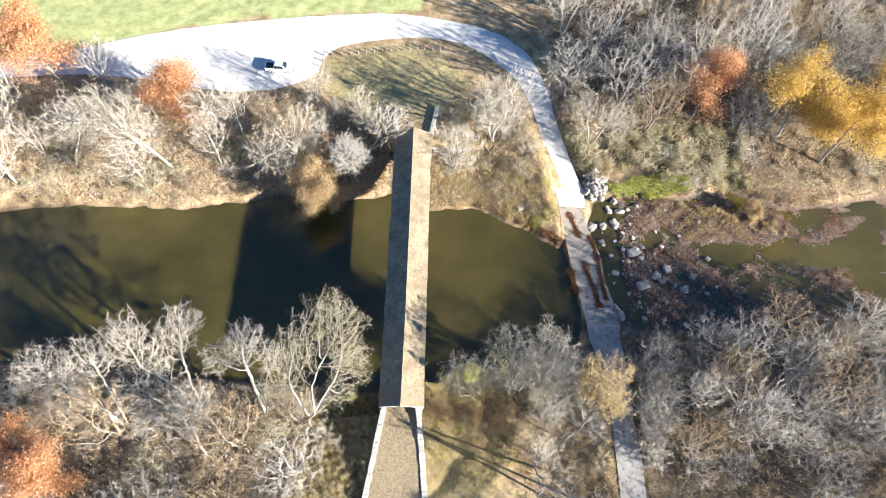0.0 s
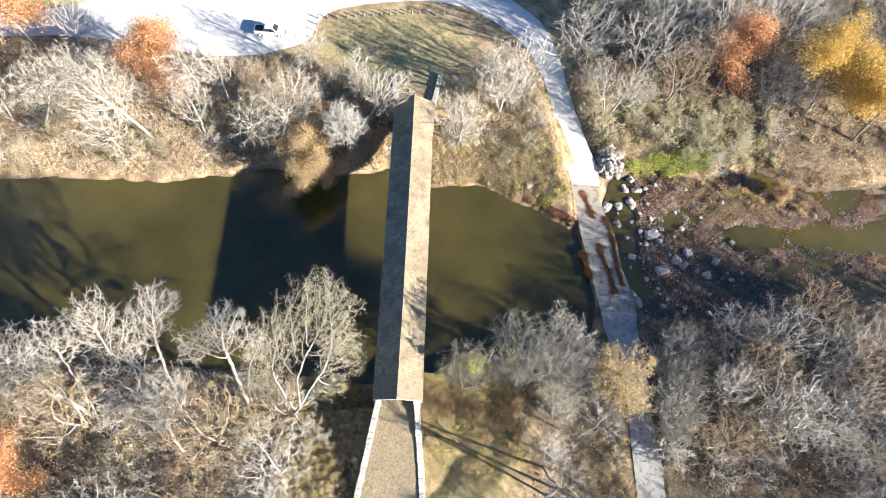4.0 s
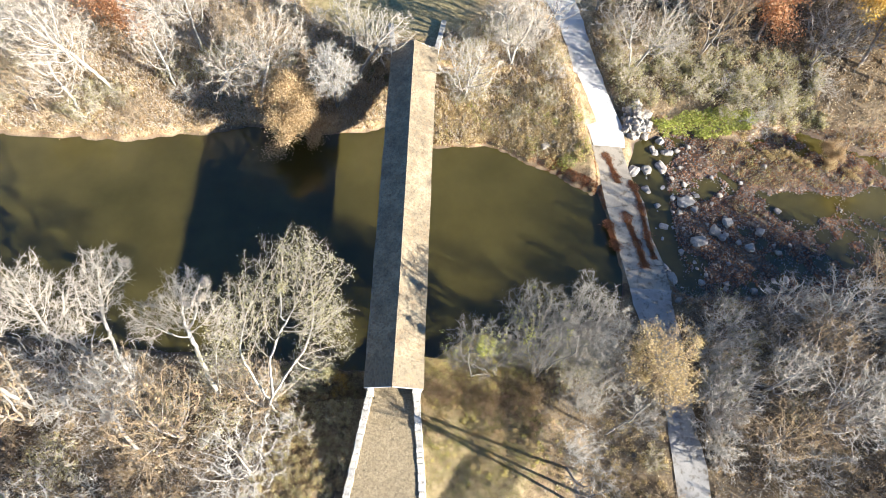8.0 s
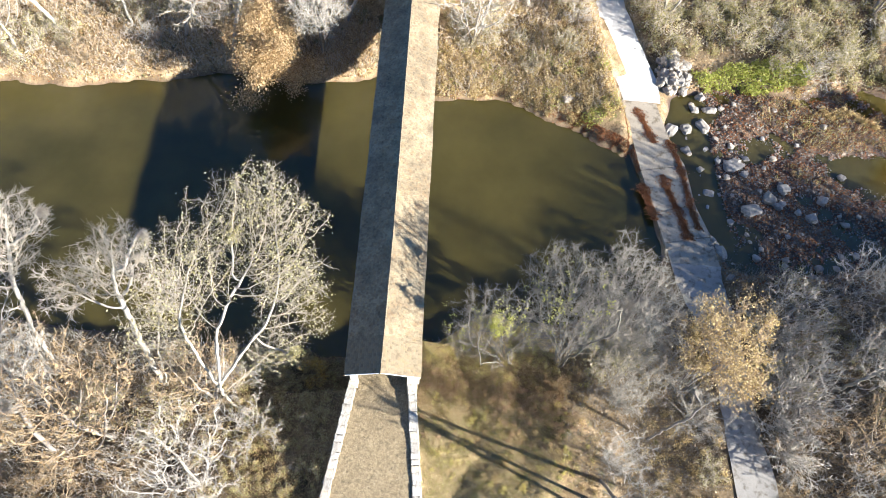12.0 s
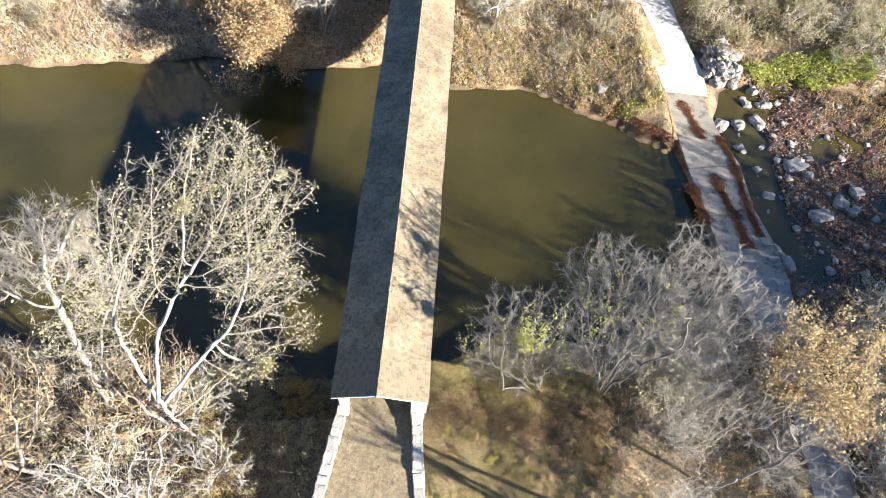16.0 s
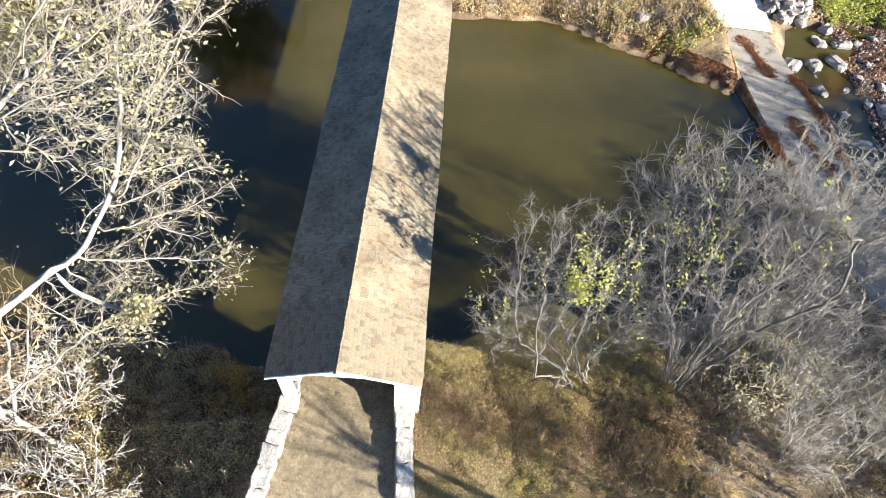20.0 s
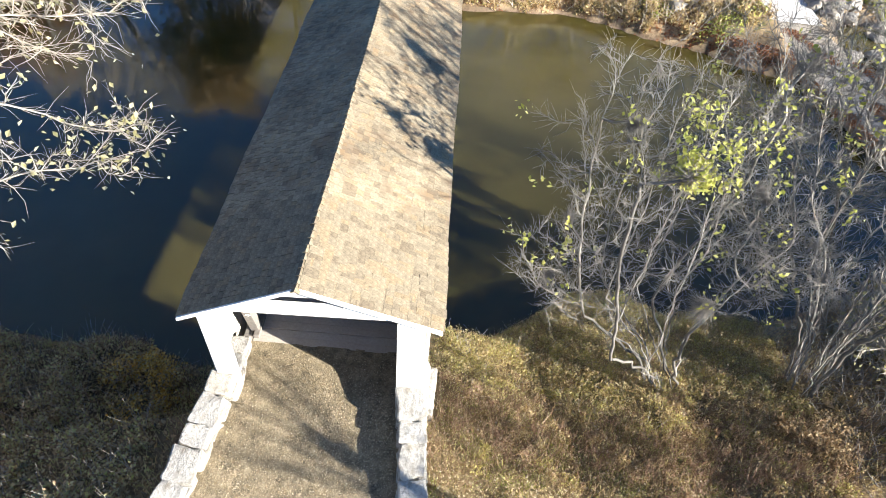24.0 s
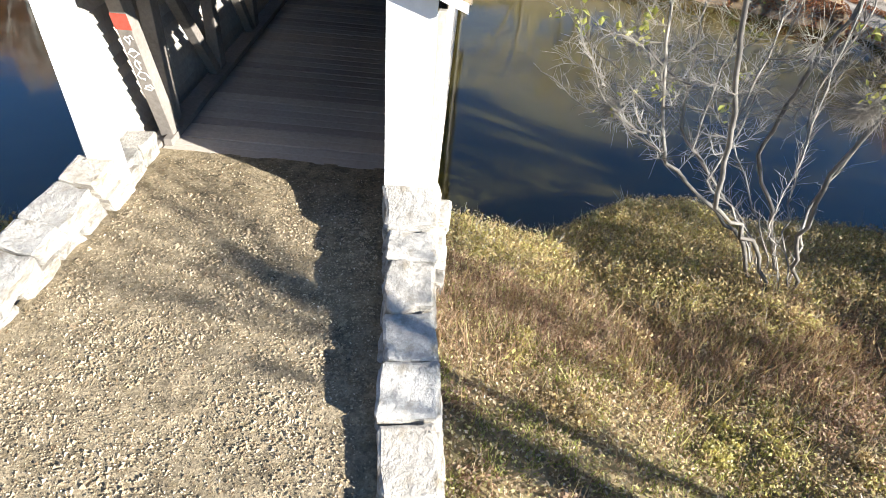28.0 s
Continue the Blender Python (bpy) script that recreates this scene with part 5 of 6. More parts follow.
def free_of_roads(x, y, gap):
    return all(float(near_strip(np.array(x), np.array(y), s)[0]) > gap for s in (ROAD_NORTH, ROAD_SOUTH, FORD))


def in_wood(x, y):
    """Where the woods stand, and how thickly."""
    yn, ys = float(np.interp(x, *zip(*NORTH))), float(np.interp(x, *zip(*SOUTH)))
    if y > yn:
        if x < -19:
            return y < np.interp(x, (-90, -64, -45, -35, -24), (60, 61, 58, 54, 54)) and y > yn + 2.5
        if x < 27:
            return 46.5 < y < 58 and 7.5 < x < 22 or (-19 < x < -8 and 44.5 < y < 60)
        return y > yn + 2.0
    if x > 37:
        return y < ys - 2.0
    if x < -11:
        return y < 1.5
    return 17 < x < 32 and y < -5.0


def plant(protos, region, gap, count, seed, size, group, weights, road=2.2, back=0.0):
    rng = random.Random(seed)
    spots, tries = [], 0
    x0, x1, y0, y1 = region
    while len(spots) < count and tries < count * 60:
        tries += 1
        x, y = rng.uniform(x0, x1), rng.uniform(y0, y1)
        if back and y < float(np.interp(x, *zip(*NORTH))) + back:
            continue
        if not in_wood(x, y) or any((x - a) ** 2 + (y + 2 - b) ** 2 < 36 for a, b in AUTUMN) or any((x - a) ** 2 + (y - b) ** 2 < gap * gap for a, b in spots) or not free_of_roads(x, y, road):
            continue
        spots.append((x, y))
        k = rng.uniform(*size)
        stand(rng.choices(protos, weights)[0], x, y, rng.uniform(0, 360), k, rng.uniform(0.9, 1.15), group)


plant(WOODS, (-88, -19, 40, 63), 5.6, 34, 1, (0.75, 1.08), "bare trees above the north shore", (3, 3, 2, 0.3, 2, 4))
plant(WOODS, (7, 24, 46, 59), 4.2, 3, 2, (0.75, 1.0), "bare trees above the north shore", (2, 3, 2, 2, 1, 1))
plant(WOODS, (-19, -8, 44, 60), 4.2, 3, 22, (0.65, 0.9), "bare trees above the north shore", (2, 3, 2, 2, 1, 1))
plant(WOODS, (29, 118, 46, 104), 7.4, 62, 3, (0.9, 1.35), "bare trees of the north-east wood", (0.6, 0.6, 0.6, 6, 4, 0.2), back=10.0)
plant(WOODS, (37, 50, 4, 16), 5.2, 6, 4, (0.55, 0.8), "bare trees of the south-east bank", (0.3, 0.3, 0.3, 5, 2, 0))
plant(WOODS, (50, 104, -1, 16), 5.6, 24, 24, (0.9, 1.2), "bare trees of the south-east bank", (1, 1, 0.5, 6, 2, 0.5))
plant(WOODS, (-84, -14, -20, 2), 6.6, 20, 5, (0.75, 1.1), "bare trees of the south-west bank", (0.3, 0.3, 0.3, 5, 4, 0))
plant(WOODS, (62, 104, -14, 3), 6.0, 16, 7, (0.75, 1.0), "bare trees of the south-east bank", (0.5, 0.5, 0.5, 6, 2, 0))
plant(WOODS, (38, 62, -4, 3), 5.6, 6, 9, (0.65, 0.85), "bare trees of the south-east bank", (0.5, 0.5, 0.5, 6, 2, 0))
plant(WOODS, (46, 68, -38, -24), 6.0, 4, 8, (1.3, 1.5), "bare trees of the wood south of the track", (2, 2, 1, 5, 2, 1))
plant(BRUSHES, (-88, -8, 40, 62), 3.0, 54, 11, (0.6, 1.15), "shrubs above the north shore", (2, 3, 4), 1.2)
plant(BRUSHES, (7, 26, 46, 60), 2.4, 18, 12, (0.6, 1.1), "shrubs above the north shore", (1, 3, 3), 1.0)
plant(BRUSHES, (29, 112, 46, 100), 4.2, 50, 13, (0.6, 1.2), "shrubs of the north-east wood", (2, 3, 4), 1.2)
plant(BRUSHES, (29, 60, 46, 62), 2.8, 22, 17, (0.7, 1.1), "shrubs of the north-east wood", (1, 2, 5), 1.2)
plant(BRUSHES, (37, 100, -13, 18), 3.4, 46, 14, (0.6, 1.2), "shrubs of the south-east bank", (5, 2, 2), 1.2)
plant(BRUSHES, (-80, -11, -16, 3), 3.3, 38, 15, (0.6, 1.1), "shrubs of the south-west bank", (4, 3, 1), 1.2)
plant(BRUSHES, (24, 32, -14, -5.0), 2.2, 8, 16, (0.5, 0.8), "shrubs beside the track", (3, 3, 2), 1.0)
rng = random.Random(77)
for i in range(16):
    put(BRUSHES[1 + i % 2], rng.uniform(5, 26), rng.uniform(43.5, 50), rng.uniform(0, 360), rng.uniform(0.25, 0.45), 0.8, group="shrubs above the north shore")
for i in range(7):
    put(BRUSHES[0], rng.uniform(22.5, 26), rng.uniform(0.0, 4.5), rng.uniform(0, 360), rng.uniform(0.36, 0.52), 1.0, group="shrubs beside the track")
for i in range(9):
    put(BRUSHES[0 if i % 3 else 2], rng.uniform(20, 28), rng.uniform(4.5, 8.5), rng.uniform(0, 360), rng.uniform(0.8, 1.1), 1.0, group="shrubs beside the track")
for i in range(7):
    put(BRUSHES[i % 2], rng.uniform(26, 31.5), rng.uniform(-2.5, 4.0), rng.uniform(0, 360), rng.uniform(0.5, 0.75), 1.0, group="shrubs beside the track")
for i in range(6, 15):
    put(BRUSHES[i % 3 if i % 2 else 0], 38.6 + rng.uniform(-0.8, 1.6), -13.0 + i * 1.6 + rng.uniform(-0.5, 0.5), rng.uniform(0, 360), rng.uniform(1.1, 1.5), 1.0, group="shrubs of the south-east bank")
for p in WOODS + BRUSHES:
    if not used[p]:
        place(p, 90, 80)


# ---- loose cover on the ground ----
def scatter(n, seed, x0, x1, y0, y1, keep):
    rng = np.random.default_rng(seed)
    x, y = rng.uniform(x0, x1, n), rng.uniform(y0, y1, n)
    z = land(x, y)
    ok = keep(x, y, z, rng)
    return x[ok], y[ok], z[ok], rng


def flakes(name, label, category, pts, size, material, rng, flat=0.35, lift=0.03):
    """Small two-faced leaves lying or standing about at the given places."""
    x, y, z = pts
    n = len(x)
    nrm = rng.normal(0, flat, (n, 3)) + (0, 0, 1)
    nrm /= np.linalg.norm(nrm, axis=1)[:, None]
    a = np.cross(nrm, rng.normal(0, 1, (n, 3)))
    a /= np.linalg.norm(a, axis=1)[:, None]
    b = np.cross(nrm, a)
    s = (size * rng.uniform(0.5, 1.3, n))[:, None]
    c = np.stack((x, y, z + (lift if lift < 0.09 else lift * rng.uniform(0.1, 1.6, n))), 1)
    v = np.stack((c - a * s, c + b * s * 0.6 + nrm * s * 0.25, c + a * s, c - b * s * 0.6 + nrm * s * 0.25), 1).reshape(-1, 3)
    i = np.arange(n)[:, None] * 4
    f = np.concatenate((i + (0, 1, 2), i + (0, 2, 3)), 0)
    return tagged(new(name, mesh_of(name, v, f, material)), label, category, kind="stuff")


def spikes(name, label, category, pts, height, thick, lean, material, rng, bend=0.3, drift=(0, 0)):
    """Thin stems, three-sided, each with one bend, tapering to nothing."""
    x, y, z = pts
    n = len(x)
    h = height * rng.uniform(0.4, 1.25, n)
    d = np.stack((rng.normal(drift[0], lean, n), rng.normal(drift[1], lean, n), np.ones(n)), 1)
    d /= np.linalg.norm(d, axis=1)[:, None]
    p = np.stack((x, y, z - 0.05), 1)
    q = p + d * (h * 0.55)[:, None]
    e = d + rng.normal(0, bend, (n, 3))
    e /= np.linalg.norm(e, axis=1)[:, None]
    t = q + e * (h * 0.45)[:, None]
    a = np.cross(d, rng.normal(0, 1, (n, 3)))
    a /= np.linalg.norm(a, axis=1)[:, None]
    b = np.cross(d, a)
    if not bend:
        t = p + d * h[:, None]
        v = np.stack([p + a * thick, p + (-0.5 * a + 0.87 * b) * thick, p + (-0.5 * a - 0.87 * b) * thick, t], 1).reshape(-1, 3)
        i = np.arange(n)[:, None] * 4
        f = np.concatenate([i + np.array(k) for k in ((0, 1, 3), (1, 2, 3), (2, 0, 3))], 0)
        return tagged(new(name, mesh_of(name, v, f, material)), label, category, kind="stuff")
    ring = [a, -0.5 * a + 0.87 * b, -0.5 * a - 0.87 * b]
    v = np.stack([p + r * thick for r in ring] + [q + r * thick * 0.6 for r in ring] + [t], 1).reshape(-1, 3)
    i = np.arange(n)[:, None] * 7
    f = np.concatenate([i + np.array(k) for k in ((0, 1, 4), (0, 4, 3), (1, 2, 5), (1, 5, 4), (2, 0, 3), (2, 3, 5), (3, 4, 6), (4, 5, 6), (5, 3, 6))], 0)
    return tagged(new(name, mesh_of(name, v, f, material)), label, category, kind="stuff")


def near_bank(x, y, r):
    """Thins out away from the near bank."""
    return r.random(len(x)) < np.clip((y + 13) / 6, 0, 1) * np.clip((18 - x) / 5, 0, 1)


def off_roads(x, y, gap=0.3):
    ok = np.ones(len(x), bool)
    for s in (ROAD_NORTH, ROAD_SOUTH, FORD):
        ok &= near_strip(x, y, s)[0] > gap
    return ok & ~((np.abs(x) < 4.2 + 0.15 * np.clip(-y, 0, 15)) & (y < 1.0)) & ~((np.abs(x) < 4.5) & (y > 48.5) & (y < 60))


def dry(margin):
    return lambda x, y, z, rng: (z > WATER + margin) & off_roads(x, y)


def lawnish(x, y):
    return np.hypot((x + 4) / 15, (y - 66) / 10.5) < 1.02


def clumps(name, label, category, spots, seed, radius, tall, leaves, size, material, stems=None, stalk=0.008):
    """Low bushy growth: leaves gathered in uneven domes, with stalks showing between."""
    rng = np.random.default_rng(seed)
    x, y = spots
    n = len(x)
    r = radius * rng.uniform(0.5, 1.4, n)
    h = tall * rng.uniform(0.5, 1.4, n)
    k = np.repeat(np.arange(n), leaves)
    d = rng.normal(0, 1, (len(k), 3))
    d[:, 2] = np.abs(d[:, 2])
    d /= np.linalg.norm(d, axis=1)[:, None]
    d *= (rng.random(len(k)) ** 0.4 * (0.75 + 0.3 * np.sin(d[:, 0] * 7 + k) * np.sin(d[:, 1] * 6 + 2 * k)))[:, None]
    px, py = x[k] + d[:, 0] * r[k], y[k] + d[:, 1] * r[k]
    c = np.stack((px, py, land(px, py) + d[:, 2] * h[k] + 0.02), 1)
    ok = c[:, 2] > WATER + 0.06
    v, f = leaf_quads(c[ok], size, rng)
    tagged(new(name, mesh_of(name, v, f, material)), label, category, kind="stuff")
    if stems:
        j = np.repeat(np.arange(n), 7)
        p = np.stack((x[j], y[j], land(x[j], y[j])), 1) + rng.normal(0, 0.08, (len(j), 3)) * (1, 1, 0)
        q = p + np.stack((rng.normal(0, 0.6, len(j)) * r[j], rng.normal(0, 0.6, len(j)) * r[j], h[j] * rng.uniform(0.7, 1.25, len(j))), 1)
        one = np.full(len(j), stalk)
        v, f = frusta(p, q, one, one * 0.3, 3)
        tagged(new(name, mesh_of(name, v, f, stems)), label.split(" with ")[0] + ", its bare stalks", category, kind="stuff")


def spots(n, seed, x0, x1, y0, y1, keep):
    x, y, z, r = scatter(n, seed, x0, x1, y0, y1, keep)
    return x, y


# bushy growth on the banks
clumps("bank_bushes", "yellow-green bushes above the near waterline", "undergrowth", spots(420, 201, 3.6, 17, 1.5, 10.5, lambda x, y, z, r: (z > WATER + 0.3) & (r.random(len(x)) < np.clip((y - 2.2 - wavy(x, y, 2.0, 3.0)) / 2, 0, 1))), 1, 0.50, 0.27, 150, 0.045, M_WEEDLEAF, M_GREYTWIG)
clumps("bank_bushes", "dry brown bushes on the near bank", "undergrowth", spots(300, 202, 3.6, 19, -4, 5.5, lambda x, y, z, r: (z > WATER + 0.3) & (x > wall_in(y, 1) + 1.2) & (wavy(x, y, 2.2, 6.0) > -0.1)), 2, 0.45, 0.40, 110, 0.036, M_REDWEED, M_TANTWIG)
clumps("bank_bushes", "pale tan bushes on the near bank", "undergrowth", spots(220, 203, 5, 20, -8, 6, lambda x, y, z, r: (z > WATER + 0.3) & (x > wall_in(y, 1) + 1.5) & (r.random(len(x)) < np.clip((x + 1.5 * y) / 14, 0.04, 0.9))), 3, 0.55, 0.42, 140, 0.042, M_SAND, M_TANTWIG)
clumps("bank_bushes", "pale yellow-green tufts among the dry weeds", "undergrowth", spots(260, 214, 4.5, 20, -9, 4, lambda x, y, z, r: (x > wall_in(y, 1) + 1.4) & (z > WATER + 0.3) & (wavy(x, y, 1.7, 2.5) > 0.1)), 15, 0.42, 0.24, 120, 0.042, M_WEEDLEAF)
clumps("orange_bush", "orange-tan bush beside the thicket", "shrub", (np.array((16.2, 16.9, 17.3, 15.6)), np.array((1.9, 1.3, 2.5, 2.6))), 4, 0.95, 0.9, 700, 0.05, M_TANLEAF, M_TANTWIG)
clumps("bank_bushes", "brown and yellow bushes beside the wall", "undergrowth", spots(420, 204, -16, -4.6, -12, 5, lambda x, y, z, r: (z > WATER + 0.3) & (x < wall_in(y, -1) - 1.4)), 5, 0.60, 0.8, 110, 0.06, M_WEED, M_GREYTWIG)
clumps("bank_bushes", "tan dry bushes on the south-west bank", "undergrowth", spots(500, 205, -62, -14, -16, 4, dry(0.3)), 6, 0.9, 1.0, 60, 0.10, M_TANLEAF, M_TWIG, 0.018)
clumps("bank_bushes", "golden-tan bushes on the north bank", "undergrowth", spots(560, 206, 3.5, 29, 37, 57, lambda x, y, z, r: (z > WATER + 0.3) & off_roads(x, y, 1.0) & (r.random(len(x)) < np.clip(1.2 - (y - 41) / 12, 0.2, 1))), 7, 0.85, 0.9, 70, 0.12, M_SAND, M_TANTWIG, 0.018)
clumps("bank_bushes", "tan bushes on the north-west bank", "undergrowth", spots(700, 207, -80, -5, 36, 60, lambda x, y, z, r: (z > WATER + 0.4) & off_roads(x, y, 1.0) & ~lawnish(x, y) & (r.random(len(x)) < 0.8)), 8, 1.0, 0.9, 50, 0.15, M_TANLEAF, M_TWIG, 0.022)
clumps("bank_bushes", "olive bushes at the foot of the north-east wood", "undergrowth", spots(260, 208, 31, 66, 46.5, 60, lambda x, y, z, r: (z > WATER + 0.4) & off_roads(x, y, 1.2) & ((x < 38) | (x > 55) | (y > 49.5))), 9, 1.2, 1.5, 90, 0.15, M_PALELEAF, M_GREYTWIG, 0.022)
clumps("bank_bushes", "dry bushes on the floor of the wood", "undergrowth", spots(420, 209, 31, 108, 48, 98, lambda x, y, z, r: (z > WATER + 0.4) & off_roads(x, y, 1.2)), 10, 1.2, 1.2, 40, 0.18, M_TANLEAF, M_GREYTWIG, 0.024)
clumps("bank_bushes", "grey-brown bushes of the south-east bank", "undergrowth", spots(420, 210, 37, 96, -14, 17, dry(0.3)), 11, 1.0, 1.2, 40, 0.12, M_TANLEAF, M_TWIG, 0.020)
clumps("bar_bushes", "dry tan bushes on the gravel bar", "undergrowth", spots(150, 212, 50, 76, 35, 45, lambda x, y, z, r: (z > WATER + 0.1) & (np.abs(y - 41.5 + (x - 62) * 0.3 - 1.5 * wavy(x, y, 4.0)) < 2.2)), 13, 0.9, 0.8, 90, 0.11, M_SAND, M_TANTWIG, 0.016)
clumps("bar_bushes", "low brown growth among the stones", "undergrowth", spots(160, 213, 37, 66, 18, 44, lambda x, y, z, r: z > WATER + 0.08), 14, 0.5, 0.35, 40, 0.09, M_REDWEED, M_DIMTWIG, 0.014)
clumps("bank_bushes", "tan bushes beside the track", "undergrowth", spots(90, 211, 24, 32, -10, 9, dry(0.3)), 12, 0.8, 1.0, 90, 0.08, M_SAND, M_TANTWIG, 0.012)

x, y, z, rng = scatter(64000, 31, -88, 30, 38, 63, lambda x, y, z, r: (z > WATER + 0.15) & off_roads(x, y) & ~lawnish(x, y) & (r.random(len(x)) < 0.8))
flakes("leaf_litter", "dry tan leaves thick on the wooded bank", "leaf litter", (x, y, z), 0.19, M_TANLEAF, rng, 0.8, 0.12)
x, y, z, rng = scatter(26000, 32, 29, 110, 44, 100, dry(0.15))
flakes("leaf_litter", "brown leaves on the floor of the wood", "leaf litter", (x, y, z), 0.20, M_FALLEN, rng, 0.7, 0.10)
x, y, z, rng = scatter(16000, 33, -80, 100, -16, 16, lambda x, y, z, r: (z > WATER + 0.2) & off_roads(x, y) & ((x < -13) | (x > 17)))
flakes("leaf_litter", "brown leaves on the south bank", "leaf litter", (x, y, z), 0.15, M_FALLEN, rng, 0.7, 0.08)
x, y, z, rng = scatter(30000, 34, -88, 30, 38, 62, lambda x, y, z, r: (z > WATER + 0.2) & off_roads(x, y) & ~lawnish(x, y) & (r.random(len(x)) < 0.85))
spikes("brushwood", "tangle of thin dry stems on the north bank", "brushwood", (x, y, z), 1.7, 0.028, 0.55, M_TWIG, rng, 0)
x, y, z, rng = scatter(22000, 35, 30, 112, 45, 100, dry(0.2))
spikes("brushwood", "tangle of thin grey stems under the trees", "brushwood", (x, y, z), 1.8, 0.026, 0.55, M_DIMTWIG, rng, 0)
x, y, z, rng = scatter(30000, 36, 37, 100, -16, 19, dry(0.1))
spikes("brushwood", "tangle of thin grey stems on the south-east bank", "brushwood", (x, y, z), 1.9, 0.022, 0.6, M_DIMTWIG, rng, 0)
x, y, z, rng = scatter(19000, 37, -75, -14, -15, 5, dry(0.1))
spikes("brushwood", "tangle of thin pale stems on the south-west bank", "brushwood", (x, y, z), 1.5, 0.020, 0.6, M_GREYTWIG, rng, 0)
x, y, z, rng = scatter(14000, 38, 17, 32, -7, 12, lambda x, y, z, r: (z > WATER + 0.1) & off_roads(x, y) & (r.random(len(x)) < np.clip((x - 16) / 5, 0, 1)))
spikes("brushwood", "tangle of thin stems beside the track", "brushwood", (x, y, z), 1.1, 0.017, 0.7, M_DIMTWIG, rng, 0)

x, y, z, rng = scatter(26000, 39, 3.5, 29, 38, 58, lambda x, y, z, r: (z > WATER + 0.3) & off_roads(x, y) & (r.random(len(x)) < np.clip(1.15 - (y - 41) / 11, 0.15, 1)))
flakes("bank_foliage", "low tan and yellow growth on the bank above the shore", "undergrowth", (x, y, z), 0.13, M_SAND, rng, 1.0, 0.22)

x, y, z, rng = scatter(12000, 66, 4, 28, 35, 46, lambda x, y, z, r: (z > WATER + 0.25) & off_roads(x, y) & (wavy(x, y, 1.6, 5.0) > 0.25) & (r.random(len(x)) < np.clip((x - 2) / 20, 0, 1)))
flakes("bank_foliage", "yellow-green leaves in clumps above the shore", "undergrowth", (x, y, z), 0.12, M_MOSS, rng, 1.0, 0.3)
# the near bank beside the path: dry weeds, grass and leaves
x, y, z, rng = scatter(34000, 41, 3.0, 17, -12, 4, lambda x, y, z, r: near_bank(x, y, r) & (z > WATER + 0.1) & (x > wall_in(y, 1) + 0.8) & (r.random(len(x)) < 0.75 + 0.3 * wavy(x, y, 1.5, 2.0)))
spikes("grass", "short dry tan grass on the bank", "grass", (x, y, z), 0.26, 0.008, 0.5, M_WEED, rng, 0)
x, y, z, rng = scatter(26000, 61, 3.0, 17, -2.5, 6, lambda x, y, z, r: (z > WATER + 0.1) & (x > wall_in(y, 1) + 0.8) & (r.random(len(x)) < np.clip(1.0 - np.abs(y - 1.2 - 0.8 * wavy(x, y, 2.0, 3.0)) / 2.6, 0, 1)))
spikes("weeds", "reddish-brown dry weed stalks on the bank", "weeds", (x, y, z), 0.58, 0.006, 0.3, M_REDWEED, rng, 0.35)
x, y, z, rng = scatter(60000, 62, 3.0, 17, 1.5, 10.5, lambda x, y, z, r: (z > WATER + 0.1) & (r.random(len(x)) < np.clip((y - 2.5 - 0.8 * wavy(x, y, 2.0, 3.0)) / 2.5, 0.05, 0.8)))
half = len(x) // 2
spikes("weeds", "yellow-green weeds above the waterline", "weeds", (x[:half], y[:half], z[:half]), 0.40, 0.012, 0.6, M_PALELEAF, rng, 0)
flakes("weeds", "pale yellow leaves of low growth above the waterline", "weeds", (x[half:], y[half:], z[half:]), 0.045, M_SAND, rng, 1.4, 0.25)
x, y, z, rng = scatter(58000, 42, 3.0, 17, -12, 7, lambda x, y, z, r: near_bank(x, y, r) & (z > WATER + 0.1) & (x > wall_in(y, 1) + 0.7))
flakes("bank_leaves", "small dry leaves and grass tufts on the bank", "leaf litter", (x, y, z), 0.040, M_FALLEN, rng, 1.2, 0.09)
x, y, z, rng = scatter(40000, 64, 3.0, 17, -12, 7, lambda x, y, z, r: near_bank(x, y, r) & (z > WATER + 0.1) & (x > wall_in(y, 1) + 0.7))
flakes("bank_leaves", "dry weed leaves and seed heads on the bank", "leaf litter", (x, y, z), 0.034, M_WEED, rng, 1.4, 0.16)
x, y, z, rng = scatter(60000, 63, 3.0, 18, -12, 2.5, lambda x, y, z, r: near_bank(x, y, r) & (x > wall_in(y, 1) + 0.9) & (wavy(x, y, 0.7, 4.0) > 0.0))
spikes("grass", "yellow-green grass tufts on the bank", "grass", (x, y, z), 0.24, 0.013, 0.5, M_MOSS, rng, 0)
x, y, z, rng = scatter(9000, 43, -13, -3.2, -10, 5, lambda x, y, z, r: (z > WATER + 0.1) & (x < wall_in(y, -1) - 0.8))
spikes("weeds", "dry weeds in the shade beside the wall", "weeds", (x, y, z), 0.7, 0.010, 0.4, M_WEED, rng, 0.5)
x, y, z, rng = scatter(9000, 44, -13, -3.2, -10, 5, lambda x, y, z, r: (z > WATER + 0.1) & (x < wall_in(y, -1) - 0.8))
flakes("bank_leaves", "brown and yellow leaves beside the wall", "leaf litter", (x, y, z), 0.07, M_TANLEAF, rng, 0.9, 0.2)
rng = np.random.default_rng(45)
n = 14000
y = rng.uniform(-12.5, 1.7, n)
x = wall_in(y, -1) + (wall_in(y, 1) - wall_in(y, -1)) * rng.random(n)
flakes("path_leaves", "small pale leaves and grit on the gravel path", "leaf litter", (x, y, approach_z(y)), 0.020, M_FALLEN, rng, 0.35, 0.04)
